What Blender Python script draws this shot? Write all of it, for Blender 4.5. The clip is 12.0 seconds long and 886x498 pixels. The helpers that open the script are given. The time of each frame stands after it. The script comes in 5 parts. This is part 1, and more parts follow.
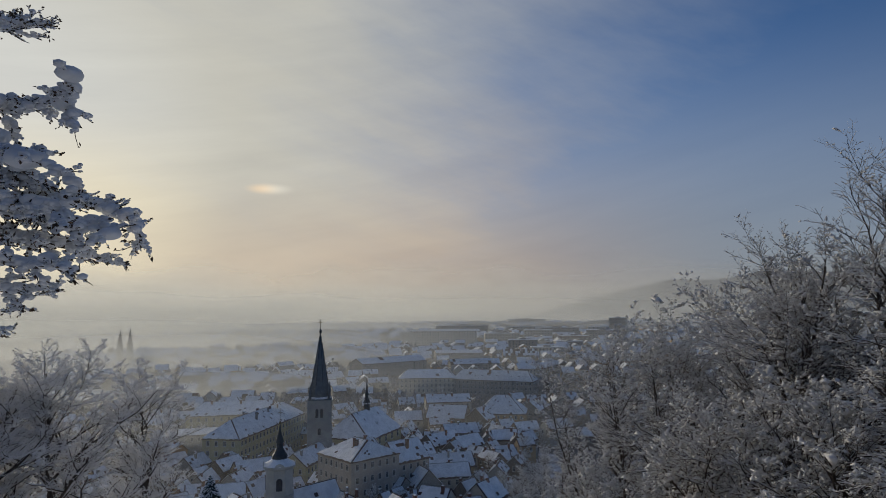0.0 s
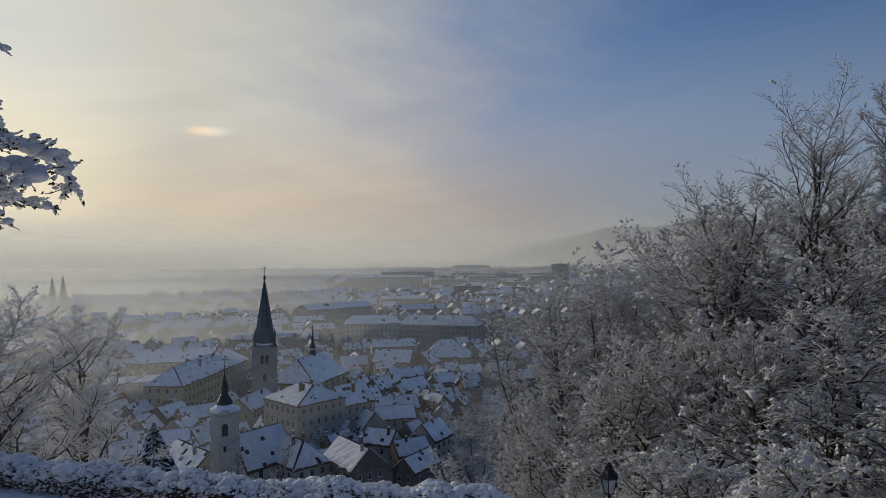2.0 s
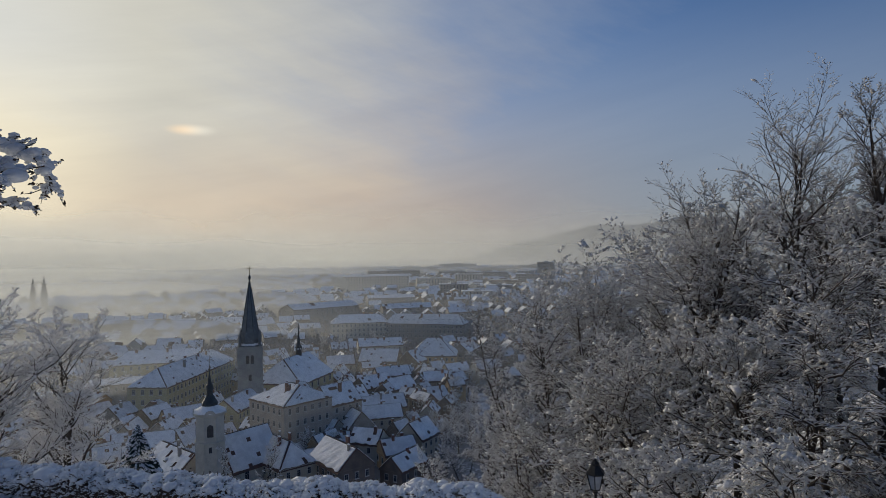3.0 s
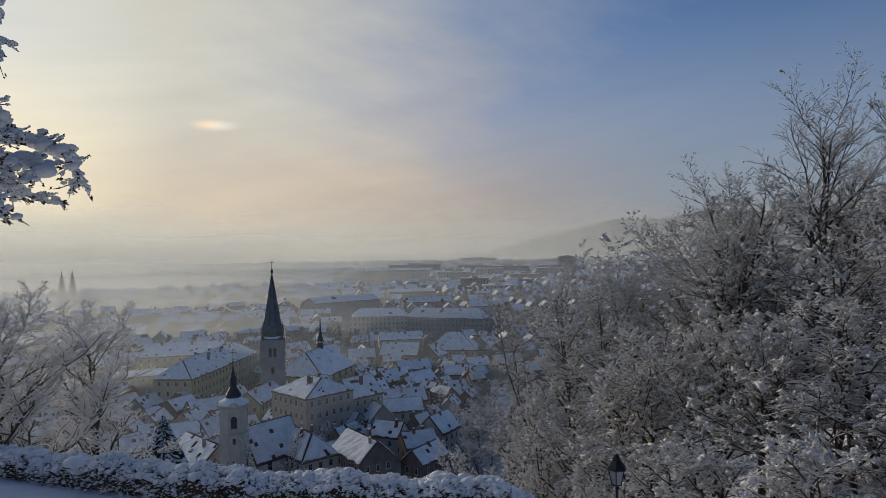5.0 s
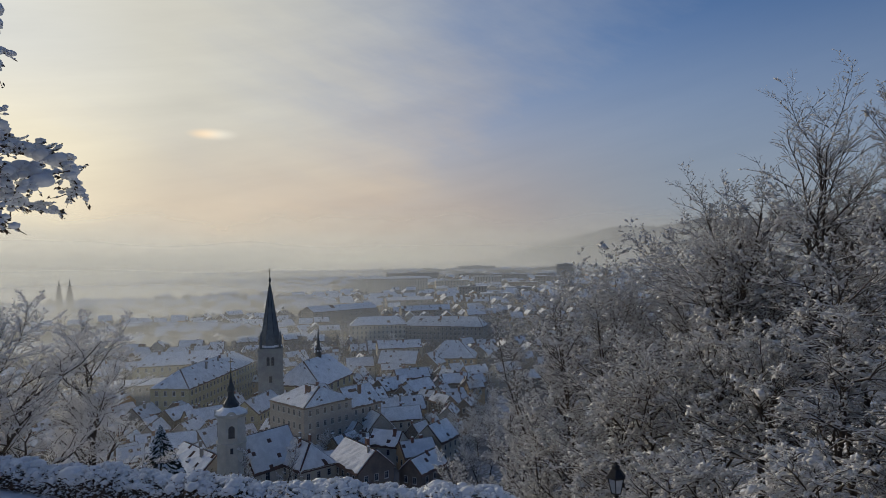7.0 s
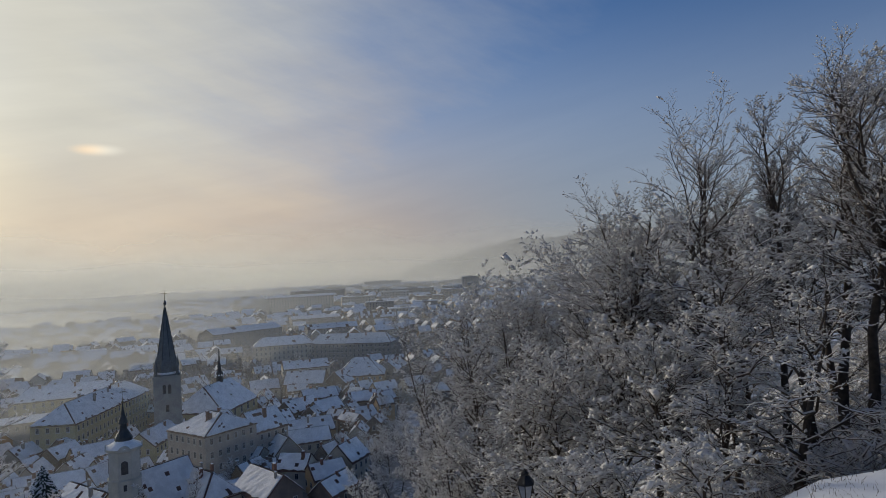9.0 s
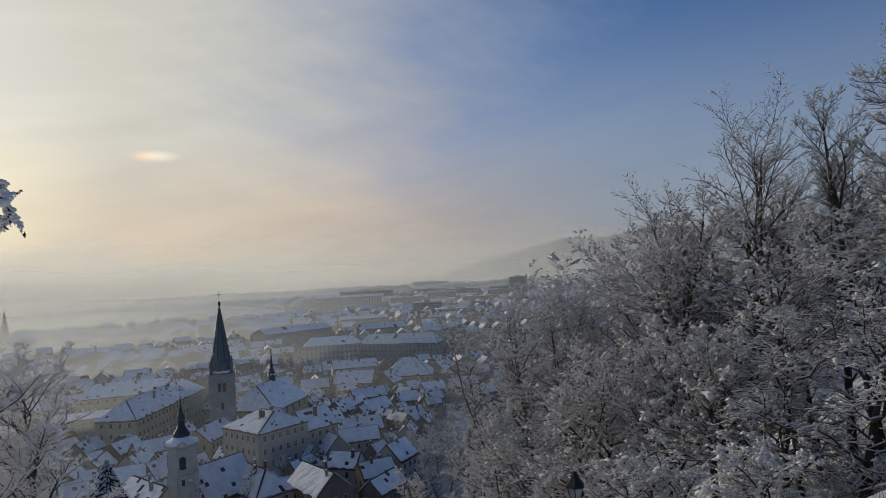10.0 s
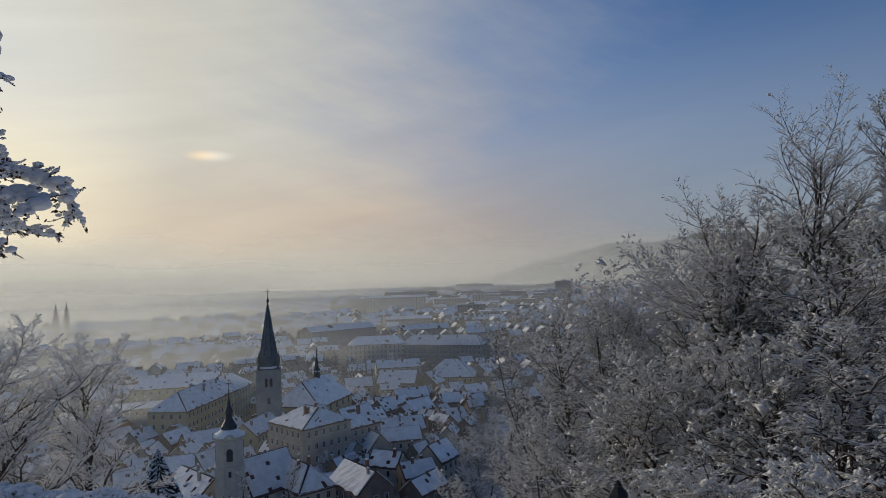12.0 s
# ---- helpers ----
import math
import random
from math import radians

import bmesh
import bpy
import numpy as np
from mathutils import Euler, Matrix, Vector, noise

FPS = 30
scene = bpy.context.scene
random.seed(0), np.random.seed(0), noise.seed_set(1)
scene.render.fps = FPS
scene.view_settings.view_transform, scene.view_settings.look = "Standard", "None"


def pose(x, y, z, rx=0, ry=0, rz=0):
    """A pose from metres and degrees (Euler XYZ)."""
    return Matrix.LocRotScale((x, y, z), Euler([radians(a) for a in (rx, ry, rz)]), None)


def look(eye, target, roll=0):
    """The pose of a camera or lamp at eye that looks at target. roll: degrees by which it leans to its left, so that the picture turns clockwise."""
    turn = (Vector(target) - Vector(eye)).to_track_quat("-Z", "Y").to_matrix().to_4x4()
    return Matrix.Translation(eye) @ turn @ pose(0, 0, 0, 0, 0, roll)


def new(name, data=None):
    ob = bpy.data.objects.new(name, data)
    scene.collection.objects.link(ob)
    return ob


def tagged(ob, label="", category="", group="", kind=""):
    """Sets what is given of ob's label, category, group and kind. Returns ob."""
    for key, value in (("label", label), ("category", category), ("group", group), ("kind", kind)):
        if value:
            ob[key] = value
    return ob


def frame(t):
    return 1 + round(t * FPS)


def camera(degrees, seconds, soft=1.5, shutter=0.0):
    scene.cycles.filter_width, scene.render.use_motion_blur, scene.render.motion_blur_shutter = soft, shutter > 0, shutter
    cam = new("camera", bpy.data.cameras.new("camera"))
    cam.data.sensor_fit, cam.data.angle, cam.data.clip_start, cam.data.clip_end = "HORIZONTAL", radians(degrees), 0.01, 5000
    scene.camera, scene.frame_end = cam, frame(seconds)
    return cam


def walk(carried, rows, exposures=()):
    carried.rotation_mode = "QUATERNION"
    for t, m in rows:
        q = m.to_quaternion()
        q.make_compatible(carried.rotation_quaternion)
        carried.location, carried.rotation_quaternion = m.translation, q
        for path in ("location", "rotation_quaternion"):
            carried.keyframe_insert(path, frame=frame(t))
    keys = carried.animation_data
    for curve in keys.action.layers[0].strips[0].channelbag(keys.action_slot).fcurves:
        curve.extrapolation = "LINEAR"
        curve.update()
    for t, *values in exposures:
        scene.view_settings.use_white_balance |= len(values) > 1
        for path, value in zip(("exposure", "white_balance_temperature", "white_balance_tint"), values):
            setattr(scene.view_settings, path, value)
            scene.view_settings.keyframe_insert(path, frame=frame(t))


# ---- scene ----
EYE = Vector((0.0, 0.0, 72.0))


def turned(t, yaw, pitch, roll):
    """A row of the walk: yaw to the right of +y and pitch upwards, in degrees."""
    y, p = radians(yaw), radians(pitch)
    ahead = Vector((math.sin(y) * math.cos(p), math.cos(y) * math.cos(p), math.sin(p)))
    return t, look(EYE, EYE + 100 * ahead, roll)


# PATH
cam = camera(69.54, 12.0, soft=0.8)
walk(cam, [
    turned(0, -3.39, 5.27, -0.51),
    turned(0.5, -1.49, 4.00, -0.45),
    turned(1, 0.18, 2.49, -0.38),
    turned(1.5, 0.82, 1.16, -0.38),
    turned(2, 1.40, 0.43, -0.45),
    turned(2.5, 1.93, 0.31, -0.47),
    turned(3.1, 2.83, 0.29, -0.89),
    turned(3.7, 3.56, 0.30, -1.45),
    turned(4.3, 2.86, 0.02, -1.18),
    turned(4.5, 2.17, -0.17, -0.80),
    turned(5, 0.80, -0.22, -0.77),
    turned(5.5, 0.00, -0.10, -0.90),
    turned(6, -0.37, 0.06, -0.69),
    turned(6.5, -0.21, 0.24, -0.50),
    turned(7, 0.98, 0.51, -0.93),
    turned(7.5, 4.82, 0.78, -1.37),
    turned(7.7, 7.01, 1.05, -1.71),
    turned(8, 9.03, 1.30, -2.05),
    turned(8.4, 10.13, 1.47, -2.34),
    turned(8.8, 9.87, 1.54, -2.52),
    turned(9.3, 8.42, 1.65, -2.77),
    turned(9.5, 7.52, 1.74, -2.92),
    turned(10, 5.26, 1.81, -2.92),
    turned(10.5, 4.05, 1.60, -2.59),
    turned(11, 2.61, 1.75, -1.82),
    turned(11.5, 1.54, 1.94, -1.50),
    turned(12, 1.22, 2.15, -1.67),
], exposures=((0.0, -0.17), (1.2, -0.14), (2.6, 0.0), (5.5, 0.03), (9.5, 0.07), (12.0, 0.01)))
# END PATH

# ---- world, sun ----
SUN_AZ, SUN_EL = -42.0, 10.5        # degrees: to the right of +y, above the horizon
SUN_DIR = Vector((math.sin(radians(SUN_AZ)) * math.cos(radians(SUN_EL)),
                  math.cos(radians(SUN_AZ)) * math.cos(radians(SUN_EL)), math.sin(radians(SUN_EL))))


class Nodes:
    """Short hand for building a node tree."""

    def __init__(self, tree, fresh=True):
        self.tree = tree
        if fresh:
            tree.nodes.clear()

    def add(self, kind, **values):
        n = self.tree.nodes.new(kind)
        for key, v in values.items():
            setattr(n, key, v)
        return n

    def link(self, a, b):
        self.tree.links.new(a, b)

    def put(self, socket, v):
        if isinstance(v, bpy.types.NodeSocket):
            self.link(v, socket)
        elif v is not None:
            socket.default_value = v

    def math(self, op, a, b=None, c=None, clamp=False):
        n = self.add("ShaderNodeMath", operation=op, use_clamp=clamp)
        for s, v in zip(n.inputs, (a, b, c)):
            self.put(s, v)
        return n.outputs[0]

    def ramp(self, x, a, b, lo=0.0, hi=1.0):
        n = self.add("ShaderNodeMapRange", interpolation_type="SMOOTHSTEP")
        for s, v in zip(n.inputs, (x, a, b, lo, hi)):
            self.put(s, v)
        return n.outputs[0]

    def mix(self, f, a, b, blend="MIX"):
        n = self.add("ShaderNodeMix", data_type="RGBA", blend_type=blend)
        for s, v in zip((n.inputs[0], n.inputs[6], n.inputs[7]), (f, a, b)):
            self.put(s, (*v, 1) if isinstance(v, tuple) and len(v) == 3 else v)
        return n.outputs[2]

    def noise(self, vec, scale, detail=4.0, rough=0.55):
        n = self.add("ShaderNodeTexNoise")
        self.put(n.inputs["Vector"], vec)
        n.inputs["Scale"].default_value, n.inputs["Detail"].default_value, n.inputs["Roughness"].default_value = scale, detail, rough
        return n.outputs["Fac"]

    def mapped(self, vec, scale=(1, 1, 1), rot=(0, 0, 0)):
        n = self.add("ShaderNodeMapping")
        self.put(n.inputs["Vector"], vec)
        n.inputs["Scale"].default_value, n.inputs["Rotation"].default_value = scale, rot
        return n.outputs[0]

    def dot(self, vec, d):
        n = self.add("ShaderNodeVectorMath", operation="DOT_PRODUCT")
        self.put(n.inputs[0], vec)
        n.inputs[1].default_value = d
        return n.outputs["Value"]


def sky_world():
    world = bpy.data.worlds.new("winter_sky")
    scene.world = world
    world.use_nodes = True
    k = Nodes(world.node_tree)
    sky = k.add("ShaderNodeTexSky", sky_type="NISHITA", sun_disc=False, sun_elevation=radians(SUN_EL),
                sun_rotation=radians(SUN_AZ), air_density=1.0, dust_density=0.4, ozone_density=4.0, altitude=300.0)
    way = k.add("ShaderNodeTexCoord").outputs["Generated"]
    sep = k.add("ShaderNodeSeparateXYZ")
    k.link(way, sep.inputs[0])
    up = sep.outputs["Z"]
    near_sun = k.dot(way, tuple(SUN_DIR))
    # thin streaked cirrus and haze, thickest towards the sun and the horizon
    streaks = k.noise(k.mapped(k.mapped(way, (1, 1, 1), (0.1, -0.22, 0.0)), (1.1, 1.4, 5.0)), 1.8, 5.0, 0.55)
    wisps = k.noise(k.mapped(k.mapped(way, (1, 1, 1), (0.0, -0.42, 0.2)), (1.0, 1.0, 3.5)), 2.6, 6.0, 0.6)
    cover = k.math("ADD", near_sun, k.math("MULTIPLY", k.math("SUBTRACT", streaks, 0.5), 0.34))
    cover = k.math("ADD", cover, k.math("MULTIPLY", k.math("SUBTRACT", wisps, 0.5), 0.42))
    veil = k.ramp(cover, 0.26, 0.96)
    low = k.ramp(up, 0.42, 0.02)
    veil = k.math("MAXIMUM", veil, k.math("MULTIPLY", low, k.ramp(near_sun, 0.15, 0.75, 0.72, 0.96)))
    glow = k.ramp(k.math('ADD', near_sun, k.math('MULTIPLY', k.math('SUBTRACT', streaks, 0.5), 0.22)), 0.62, 1.0)
    mauve = k.mix(low, SKY_HIGH, k.mix(k.ramp(near_sun, 0.40, 0.90), SKY_FAR, SKY_LOW))
    cloud = k.mix(glow, mauve, k.mix(k.ramp(up, 0.22, 0.05), SKY_GLOW, SKY_PEACH))
    core = k.ramp(near_sun, 0.93, 1.005)
    cloud = k.mix(core, cloud, k.mix(k.ramp(up, 0.12, 0.30), SKY_CORE, SKY_PALE))
    thread = k.noise(k.mapped(k.mapped(way, (1, 1, 1), (0.05, 0.20, 0.1)), (0.8, 0.9, 7.0)), 4.0, 6.0, 0.6)
    cloud = k.mix(1.0, cloud, k.mix(thread, (0.89, 0.89, 0.90), (1.11, 1.11, 1.10)), "MULTIPLY")
    # a low bank of grey-green fog under the peach band
    bank = k.math("MULTIPLY", k.ramp(up, 0.02, -0.015), k.ramp(near_sun, 0.55, 0.85))
    cloud = k.mix(k.math("MULTIPLY", bank, 0.75), cloud, SKY_BANK)
    # the short mock sun, a patch of ice-crystal light
    mock = Vector((math.sin(radians(MOCK_AZ)) * math.cos(radians(MOCK_EL)), math.cos(radians(MOCK_AZ)) * math.cos(radians(MOCK_EL)), math.sin(radians(MOCK_EL))))
    side = Vector((math.cos(radians(MOCK_AZ)), -math.sin(radians(MOCK_AZ)), 0.0))
    sx = k.math("DIVIDE", k.math("SUBTRACT", k.dot(way, tuple(side)), 0.0), 0.042)
    sz = k.math("DIVIDE", k.math("SUBTRACT", up, mock.z), 0.0105)
    far = k.math("SQRT", k.math("ADD", k.math("MULTIPLY", sx, sx), k.math("MULTIPLY", sz, sz)))
    patch = k.math("MULTIPLY", k.ramp(far, 1.0, 0.0), k.ramp(k.dot(way, tuple(mock)), 0.9, 0.98))
    tint = k.mix(k.ramp(sx, -0.7, 0.5), (0.44, 0.20, 0.0), (0.22, 0.21, 0.17))
    cloud = k.mix(patch, cloud, tint, "ADD")
    bg1 = k.add("ShaderNodeBackground")
    k.link(k.mix(1.0, sky.outputs[0], (0.88, 0.97, 1.16), "MULTIPLY"), bg1.inputs[0])
    bg1.inputs[1].default_value = SKY_STRENGTH
    bg2 = k.add("ShaderNodeBackground")
    k.link(cloud, bg2.inputs[0])
    both = k.add("ShaderNodeMixShader")
    k.link(veil, both.inputs[0]), k.link(bg1.outputs[0], both.inputs[1]), k.link(bg2.outputs[0], both.inputs[2])
    out = k.add("ShaderNodeOutputWorld")
    k.link(both.outputs[0], out.inputs[0])


SKY_STRENGTH = 0.09
SKY_HIGH, SKY_LOW = (0.36, 0.388, 0.43), (0.47, 0.366, 0.305)
SKY_FAR = (0.265, 0.28, 0.32)
SKY_GLOW, SKY_CORE, SKY_BANK = (0.63, 0.615, 0.54), (0.95, 0.85, 0.62), (0.40, 0.42, 0.35)
SKY_PALE = (0.72, 0.725, 0.69)
SKY_PEACH = (0.655, 0.56, 0.44)
MOCK_AZ, MOCK_EL = -18.7, 10.4
sky_world()

sun_data = bpy.data.lights.new("low_sun", "SUN")
sun_data.energy, sun_data.angle, sun_data.color = 1.5, radians(12), (1.0, 0.88, 0.71)
sun = new("low_sun", sun_data)
sun.matrix_world = look((0, 0, 200), Vector((0, 0, 200)) - SUN_DIR)


# ---- materials ----
def material(name, base, other=None, scale=2.0, rough=0.8, bump=0.0, bump_scale=None, metal=0.0, vary=0.0, spread=(0.35, 0.65), through_light=0.0):
    """A surface with two colours in patches, fine grain and relief, and some change from object to object."""
    m = bpy.data.materials.new(name)
    m.use_nodes = True
    k = Nodes(m.node_tree)
    where = k.add("ShaderNodeTexCoord").outputs["Object"]
    coarse, fine = k.noise(where, scale, 5), k.noise(where, scale * 9, 4)
    patch = k.ramp(coarse, *spread)
    colour = k.mix(patch, base, other or tuple(c * 0.8 for c in base))
    grain = k.math("MULTIPLY_ADD", fine, 0.36, 0.82)
    if vary:
        rnd = k.add("ShaderNodeObjectInfo").outputs["Random"]
        grain = k.math("MULTIPLY", grain, k.math("MULTIPLY_ADD", rnd, 2 * vary, 1 - vary))
    n = k.add("ShaderNodeVectorMath", operation="SCALE")
    k.link(colour, n.inputs[0]), k.link(grain, n.inputs["Scale"])
    b = k.add("ShaderNodeBsdfPrincipled")
    k.link(n.outputs[0], b.inputs["Base Color"])
    k.put(b.inputs["Roughness"], k.math("MULTIPLY_ADD", fine, 0.2, rough - 0.1))
    b.inputs["Metallic"].default_value = metal
    if bump:
        relief = k.add("ShaderNodeBump")
        relief.inputs["Strength"].default_value, relief.inputs["Distance"].default_value = 0.8, bump
        k.link(k.noise(where, bump_scale or scale * 5, 5), relief.inputs["Height"])
        k.link(relief.outputs[0], b.inputs["Normal"])
    out = k.add("ShaderNodeOutputMaterial")
    k.link(b.outputs[0], out.inputs[0])
    if through_light:
        thin, both = k.add("ShaderNodeBsdfTranslucent"), k.add("ShaderNodeMixShader")
        k.link(n.outputs[0], thin.inputs[0])
        both.inputs[0].default_value = through_light
        k.link(b.outputs[0], both.inputs[1]), k.link(thin.outputs[0], both.inputs[2]), k.link(both.outputs[0], out.inputs[0])
    return m


def haze_material(name, density, low, high, left, right, thin):
    """A pale translucent sheet that stands in for haze, thinning out upwards from low to high metres and from the angle
    left to the angle right.
    """
    m = bpy.data.materials.new(name)
    m.use_nodes = True
    k = Nodes(m.node_tree)
    where = k.add("ShaderNodeTexCoord").outputs["Object"]
    sep = k.add("ShaderNodeSeparateXYZ")
    k.link(where, sep.inputs[0])
    clouds = k.noise(k.mapped(where, (1, 1, 3)), 0.0022, 2, 0.5)
    lift = k.math("MULTIPLY_ADD", clouds, high * 0.7, k.math("SUBTRACT", sep.outputs["Z"], high * 0.35))
    fade = k.ramp(lift, high, low)
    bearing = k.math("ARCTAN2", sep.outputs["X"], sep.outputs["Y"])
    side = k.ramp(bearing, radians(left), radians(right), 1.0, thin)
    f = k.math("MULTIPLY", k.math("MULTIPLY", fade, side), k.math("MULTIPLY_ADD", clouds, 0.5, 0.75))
    f = k.math("MULTIPLY", f, density, clamp=True)
    veil, glow, shade = k.add("ShaderNodeBsdfTransparent"), k.add("ShaderNodeBsdfTranslucent"), k.add("ShaderNodeBsdfDiffuse")
    glow.inputs[0].default_value = shade.inputs[0].default_value = (0.92, 0.935, 0.88, 1)
    drops, both = k.add("ShaderNodeMixShader"), k.add("ShaderNodeMixShader")
    drops.inputs[0].default_value = 0.14
    k.link(glow.outputs[0], drops.inputs[1]), k.link(shade.outputs[0], drops.inputs[2])
    k.link(f, both.inputs[0]), k.link(veil.outputs[0], both.inputs[1]), k.link(drops.outputs[0], both.inputs[2])
    out = k.add("ShaderNodeOutputMaterial")
    k.link(both.outputs[0], out.inputs[0])
    return m


SNOW = material("snow", (0.85, 0.865, 0.88), (0.78, 0.795, 0.81), 0.7, 0.75, 0.03, 6.0)
ROOF_SNOW = material("roof_snow", (0.90, 0.89, 0.87), (0.76, 0.75, 0.73), 0.45, 0.8, 0.12, 1.9, vary=0.10)
GROUND = material("snowy_ground", (0.80, 0.83, 0.88), (0.74, 0.77, 0.83), 0.05, 0.85, 0.1, 0.6)


def darkened_ground(m):
    """Trodden and cleared ground, with the shade between the houses in its colour, on the plain, which begins some way
    out from the hill; litter and tree shade under the wood.
    """
    tree = m.node_tree
    k = Nodes(tree, False)
    bsdf = next(n for n in tree.nodes if n.type == "BSDF_PRINCIPLED")
    where = next(n for n in tree.nodes if n.type == "TEX_COORD").outputs["Object"]
    sep = k.add("ShaderNodeSeparateXYZ")
    k.link(where, sep.inputs[0])
    # cleared streets plus the shade of the gaps between houses, as one dark colour
    out = k.math("MULTIPLY", k.ramp(sep.outputs["Y"], 60, 160), k.ramp(k.noise(where, 0.05, 5), k.ramp(sep.outputs["Y"], 450, 800, 0.30, 0.12), 0.50))
    # leaf litter and the shade below the trees, both put into the ground colour
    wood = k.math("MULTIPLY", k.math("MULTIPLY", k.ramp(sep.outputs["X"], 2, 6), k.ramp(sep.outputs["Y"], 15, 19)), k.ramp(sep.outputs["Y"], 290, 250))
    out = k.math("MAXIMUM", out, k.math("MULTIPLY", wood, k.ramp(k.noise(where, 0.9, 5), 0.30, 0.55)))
    old = bsdf.inputs["Base Color"].links[0].from_socket
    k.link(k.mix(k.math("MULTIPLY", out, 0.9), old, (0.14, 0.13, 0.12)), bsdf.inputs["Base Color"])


darkened_ground(GROUND)
BARK = material("bark", (0.050, 0.038, 0.030), (0.085, 0.068, 0.055), 3.0, 0.9, 0.02, 20)
TWIG = material("twig_bark", (0.075, 0.055, 0.042), (0.12, 0.088, 0.064), 2.0, 0.9)
RIME = material("rime_and_snow", (0.86, 0.85, 0.84), (0.72, 0.71, 0.69), 1.5, 0.85, through_light=0.22)
FAR_FOREST = material("frosted_forest", (0.20, 0.22, 0.24), (0.10, 0.11, 0.12), 0.02, 0.95)
BLOCKER_DARK = material("dark_blocker_slope", (0.10, 0.09, 0.08), (0.20, 0.20, 0.20), 0.3, 0.95)
FAR_TREES = material("frosted_crowns", (0.30, 0.30, 0.31), (0.15, 0.14, 0.135), 0.25, 0.95, vary=0.15)
LEAF = material("dry_leaves", (0.10, 0.055, 0.03), (0.06, 0.05, 0.03), 4.0, 0.8)
NEEDLE = material("dark_needles", (0.02, 0.035, 0.03), (0.035, 0.05, 0.04), 2.0, 0.85)
TILE = material("dark_roof_tiles", (0.10, 0.065, 0.055), (0.16, 0.085, 0.06), 0.8, 0.85, 0.05, 3.0, vary=0.2)
SLATE = material("slate", (0.10, 0.115, 0.12), (0.145, 0.16, 0.165), 0.7, 0.6, 0.04, 3.0)
COPPER = material("dark_weathered_copper", (0.04, 0.045, 0.05), (0.06, 0.07, 0.07), 1.0, 0.55, 0.02, 4.0, metal=0.3)
PLASTER = {
    "yellow": material("yellow_plaster", (0.50, 0.43, 0.25), (0.43, 0.37, 0.23), 0.3, 0.9, 0.01, 4.0),
    "pink": material("rose_grey_plaster", (0.44, 0.38, 0.32), (0.37, 0.32, 0.27), 0.3, 0.9, 0.01, 4.0),
    "white": material("white_plaster", (0.54, 0.52, 0.46), (0.44, 0.425, 0.375), 0.4, 0.9, 0.01, 4.0),
    "grey": material("grey_plaster", (0.36, 0.33, 0.29), (0.28, 0.26, 0.23), 0.3, 0.9, 0.01, 4.0),
    "ochre": material("ochre_plaster", (0.50, 0.34, 0.19), (0.40, 0.29, 0.18), 0.3, 0.9, 0.01, 4.0),
    "brown": material("brown_plaster", (0.22, 0.17, 0.14), (0.16, 0.13, 0.11), 0.3, 0.9, 0.01, 4.0),
    "beige": material("beige_plaster", (0.52, 0.47, 0.38), (0.45, 0.41, 0.34), 0.3, 0.9, 0.01, 4.0),
}
STONE = material("grey_stone", (0.38, 0.37, 0.33), (0.30, 0.29, 0.265), 0.5, 0.9, 0.03, 3.0)
BRICK = material("chimney_brick", (0.26, 0.13, 0.09), (0.19, 0.11, 0.085), 1.5, 0.9, 0.02, 8.0, vary=0.2)
GLASS = material("dark_window_glass", (0.03, 0.035, 0.045), (0.05, 0.055, 0.065), 1.0, 0.25)
FRAME = material("window_surround", (0.55, 0.53, 0.50), (0.48, 0.46, 0.43), 1.0, 0.8)
IRON = material("black_iron", (0.018, 0.018, 0.02), (0.03, 0.03, 0.032), 8.0, 0.5, metal=0.6)
LANTERN_GLASS = material("frosted_lantern_glass", (0.32, 0.34, 0.37), (0.26, 0.28, 0.31), 6.0, 0.3)
GILT = material("dull_gilt", (0.18, 0.14, 0.07), (0.12, 0.10, 0.06), 3.0, 0.4, metal=0.8)


# ---- mesh helpers ----
def mesh_from(name, verts, faces, smooth=False):
    """A mesh from an array of points and an array of quads or triangles."""
    verts, faces = np.asarray(verts, np.float32), np.asarray(faces, np.int32)
    me = bpy.data.meshes.new(name)
    n, k = faces.shape
    me.vertices.add(len(verts)), me.loops.add(n * k), me.polygons.add(n)
    me.vertices.foreach_set("co", verts.ravel())
    me.loops.foreach_set("vertex_index", faces.ravel())
    me.polygons.foreach_set("loop_start", np.arange(0, n * k, k, dtype=np.int32))
    me.polygons.foreach_set("use_smooth", np.full(n, smooth))
    me.update(calc_edges=True)
    me.validate()
    return me


def part(name, shape, mat, parent=None, label=""):
    """Link a bmesh or a mesh as one object under a thing."""
    if isinstance(shape, bmesh.types.BMesh):
        me = bpy.data.meshes.new(name)
        shape.to_mesh(me)
        shape.free()
    else:
        me = shape
    if not me.materials:
        me.materials.append(mat)
    ob = new(name, me)
    ob.parent = parent
    return tagged(ob, label) if label else ob


def thing(name, at, yaw, label, category, group="", kind=""):
    ob = new(name)
    ob.matrix_basis = pose(*at, 0, 0, yaw)
    return tagged(ob, label, category, group, kind)


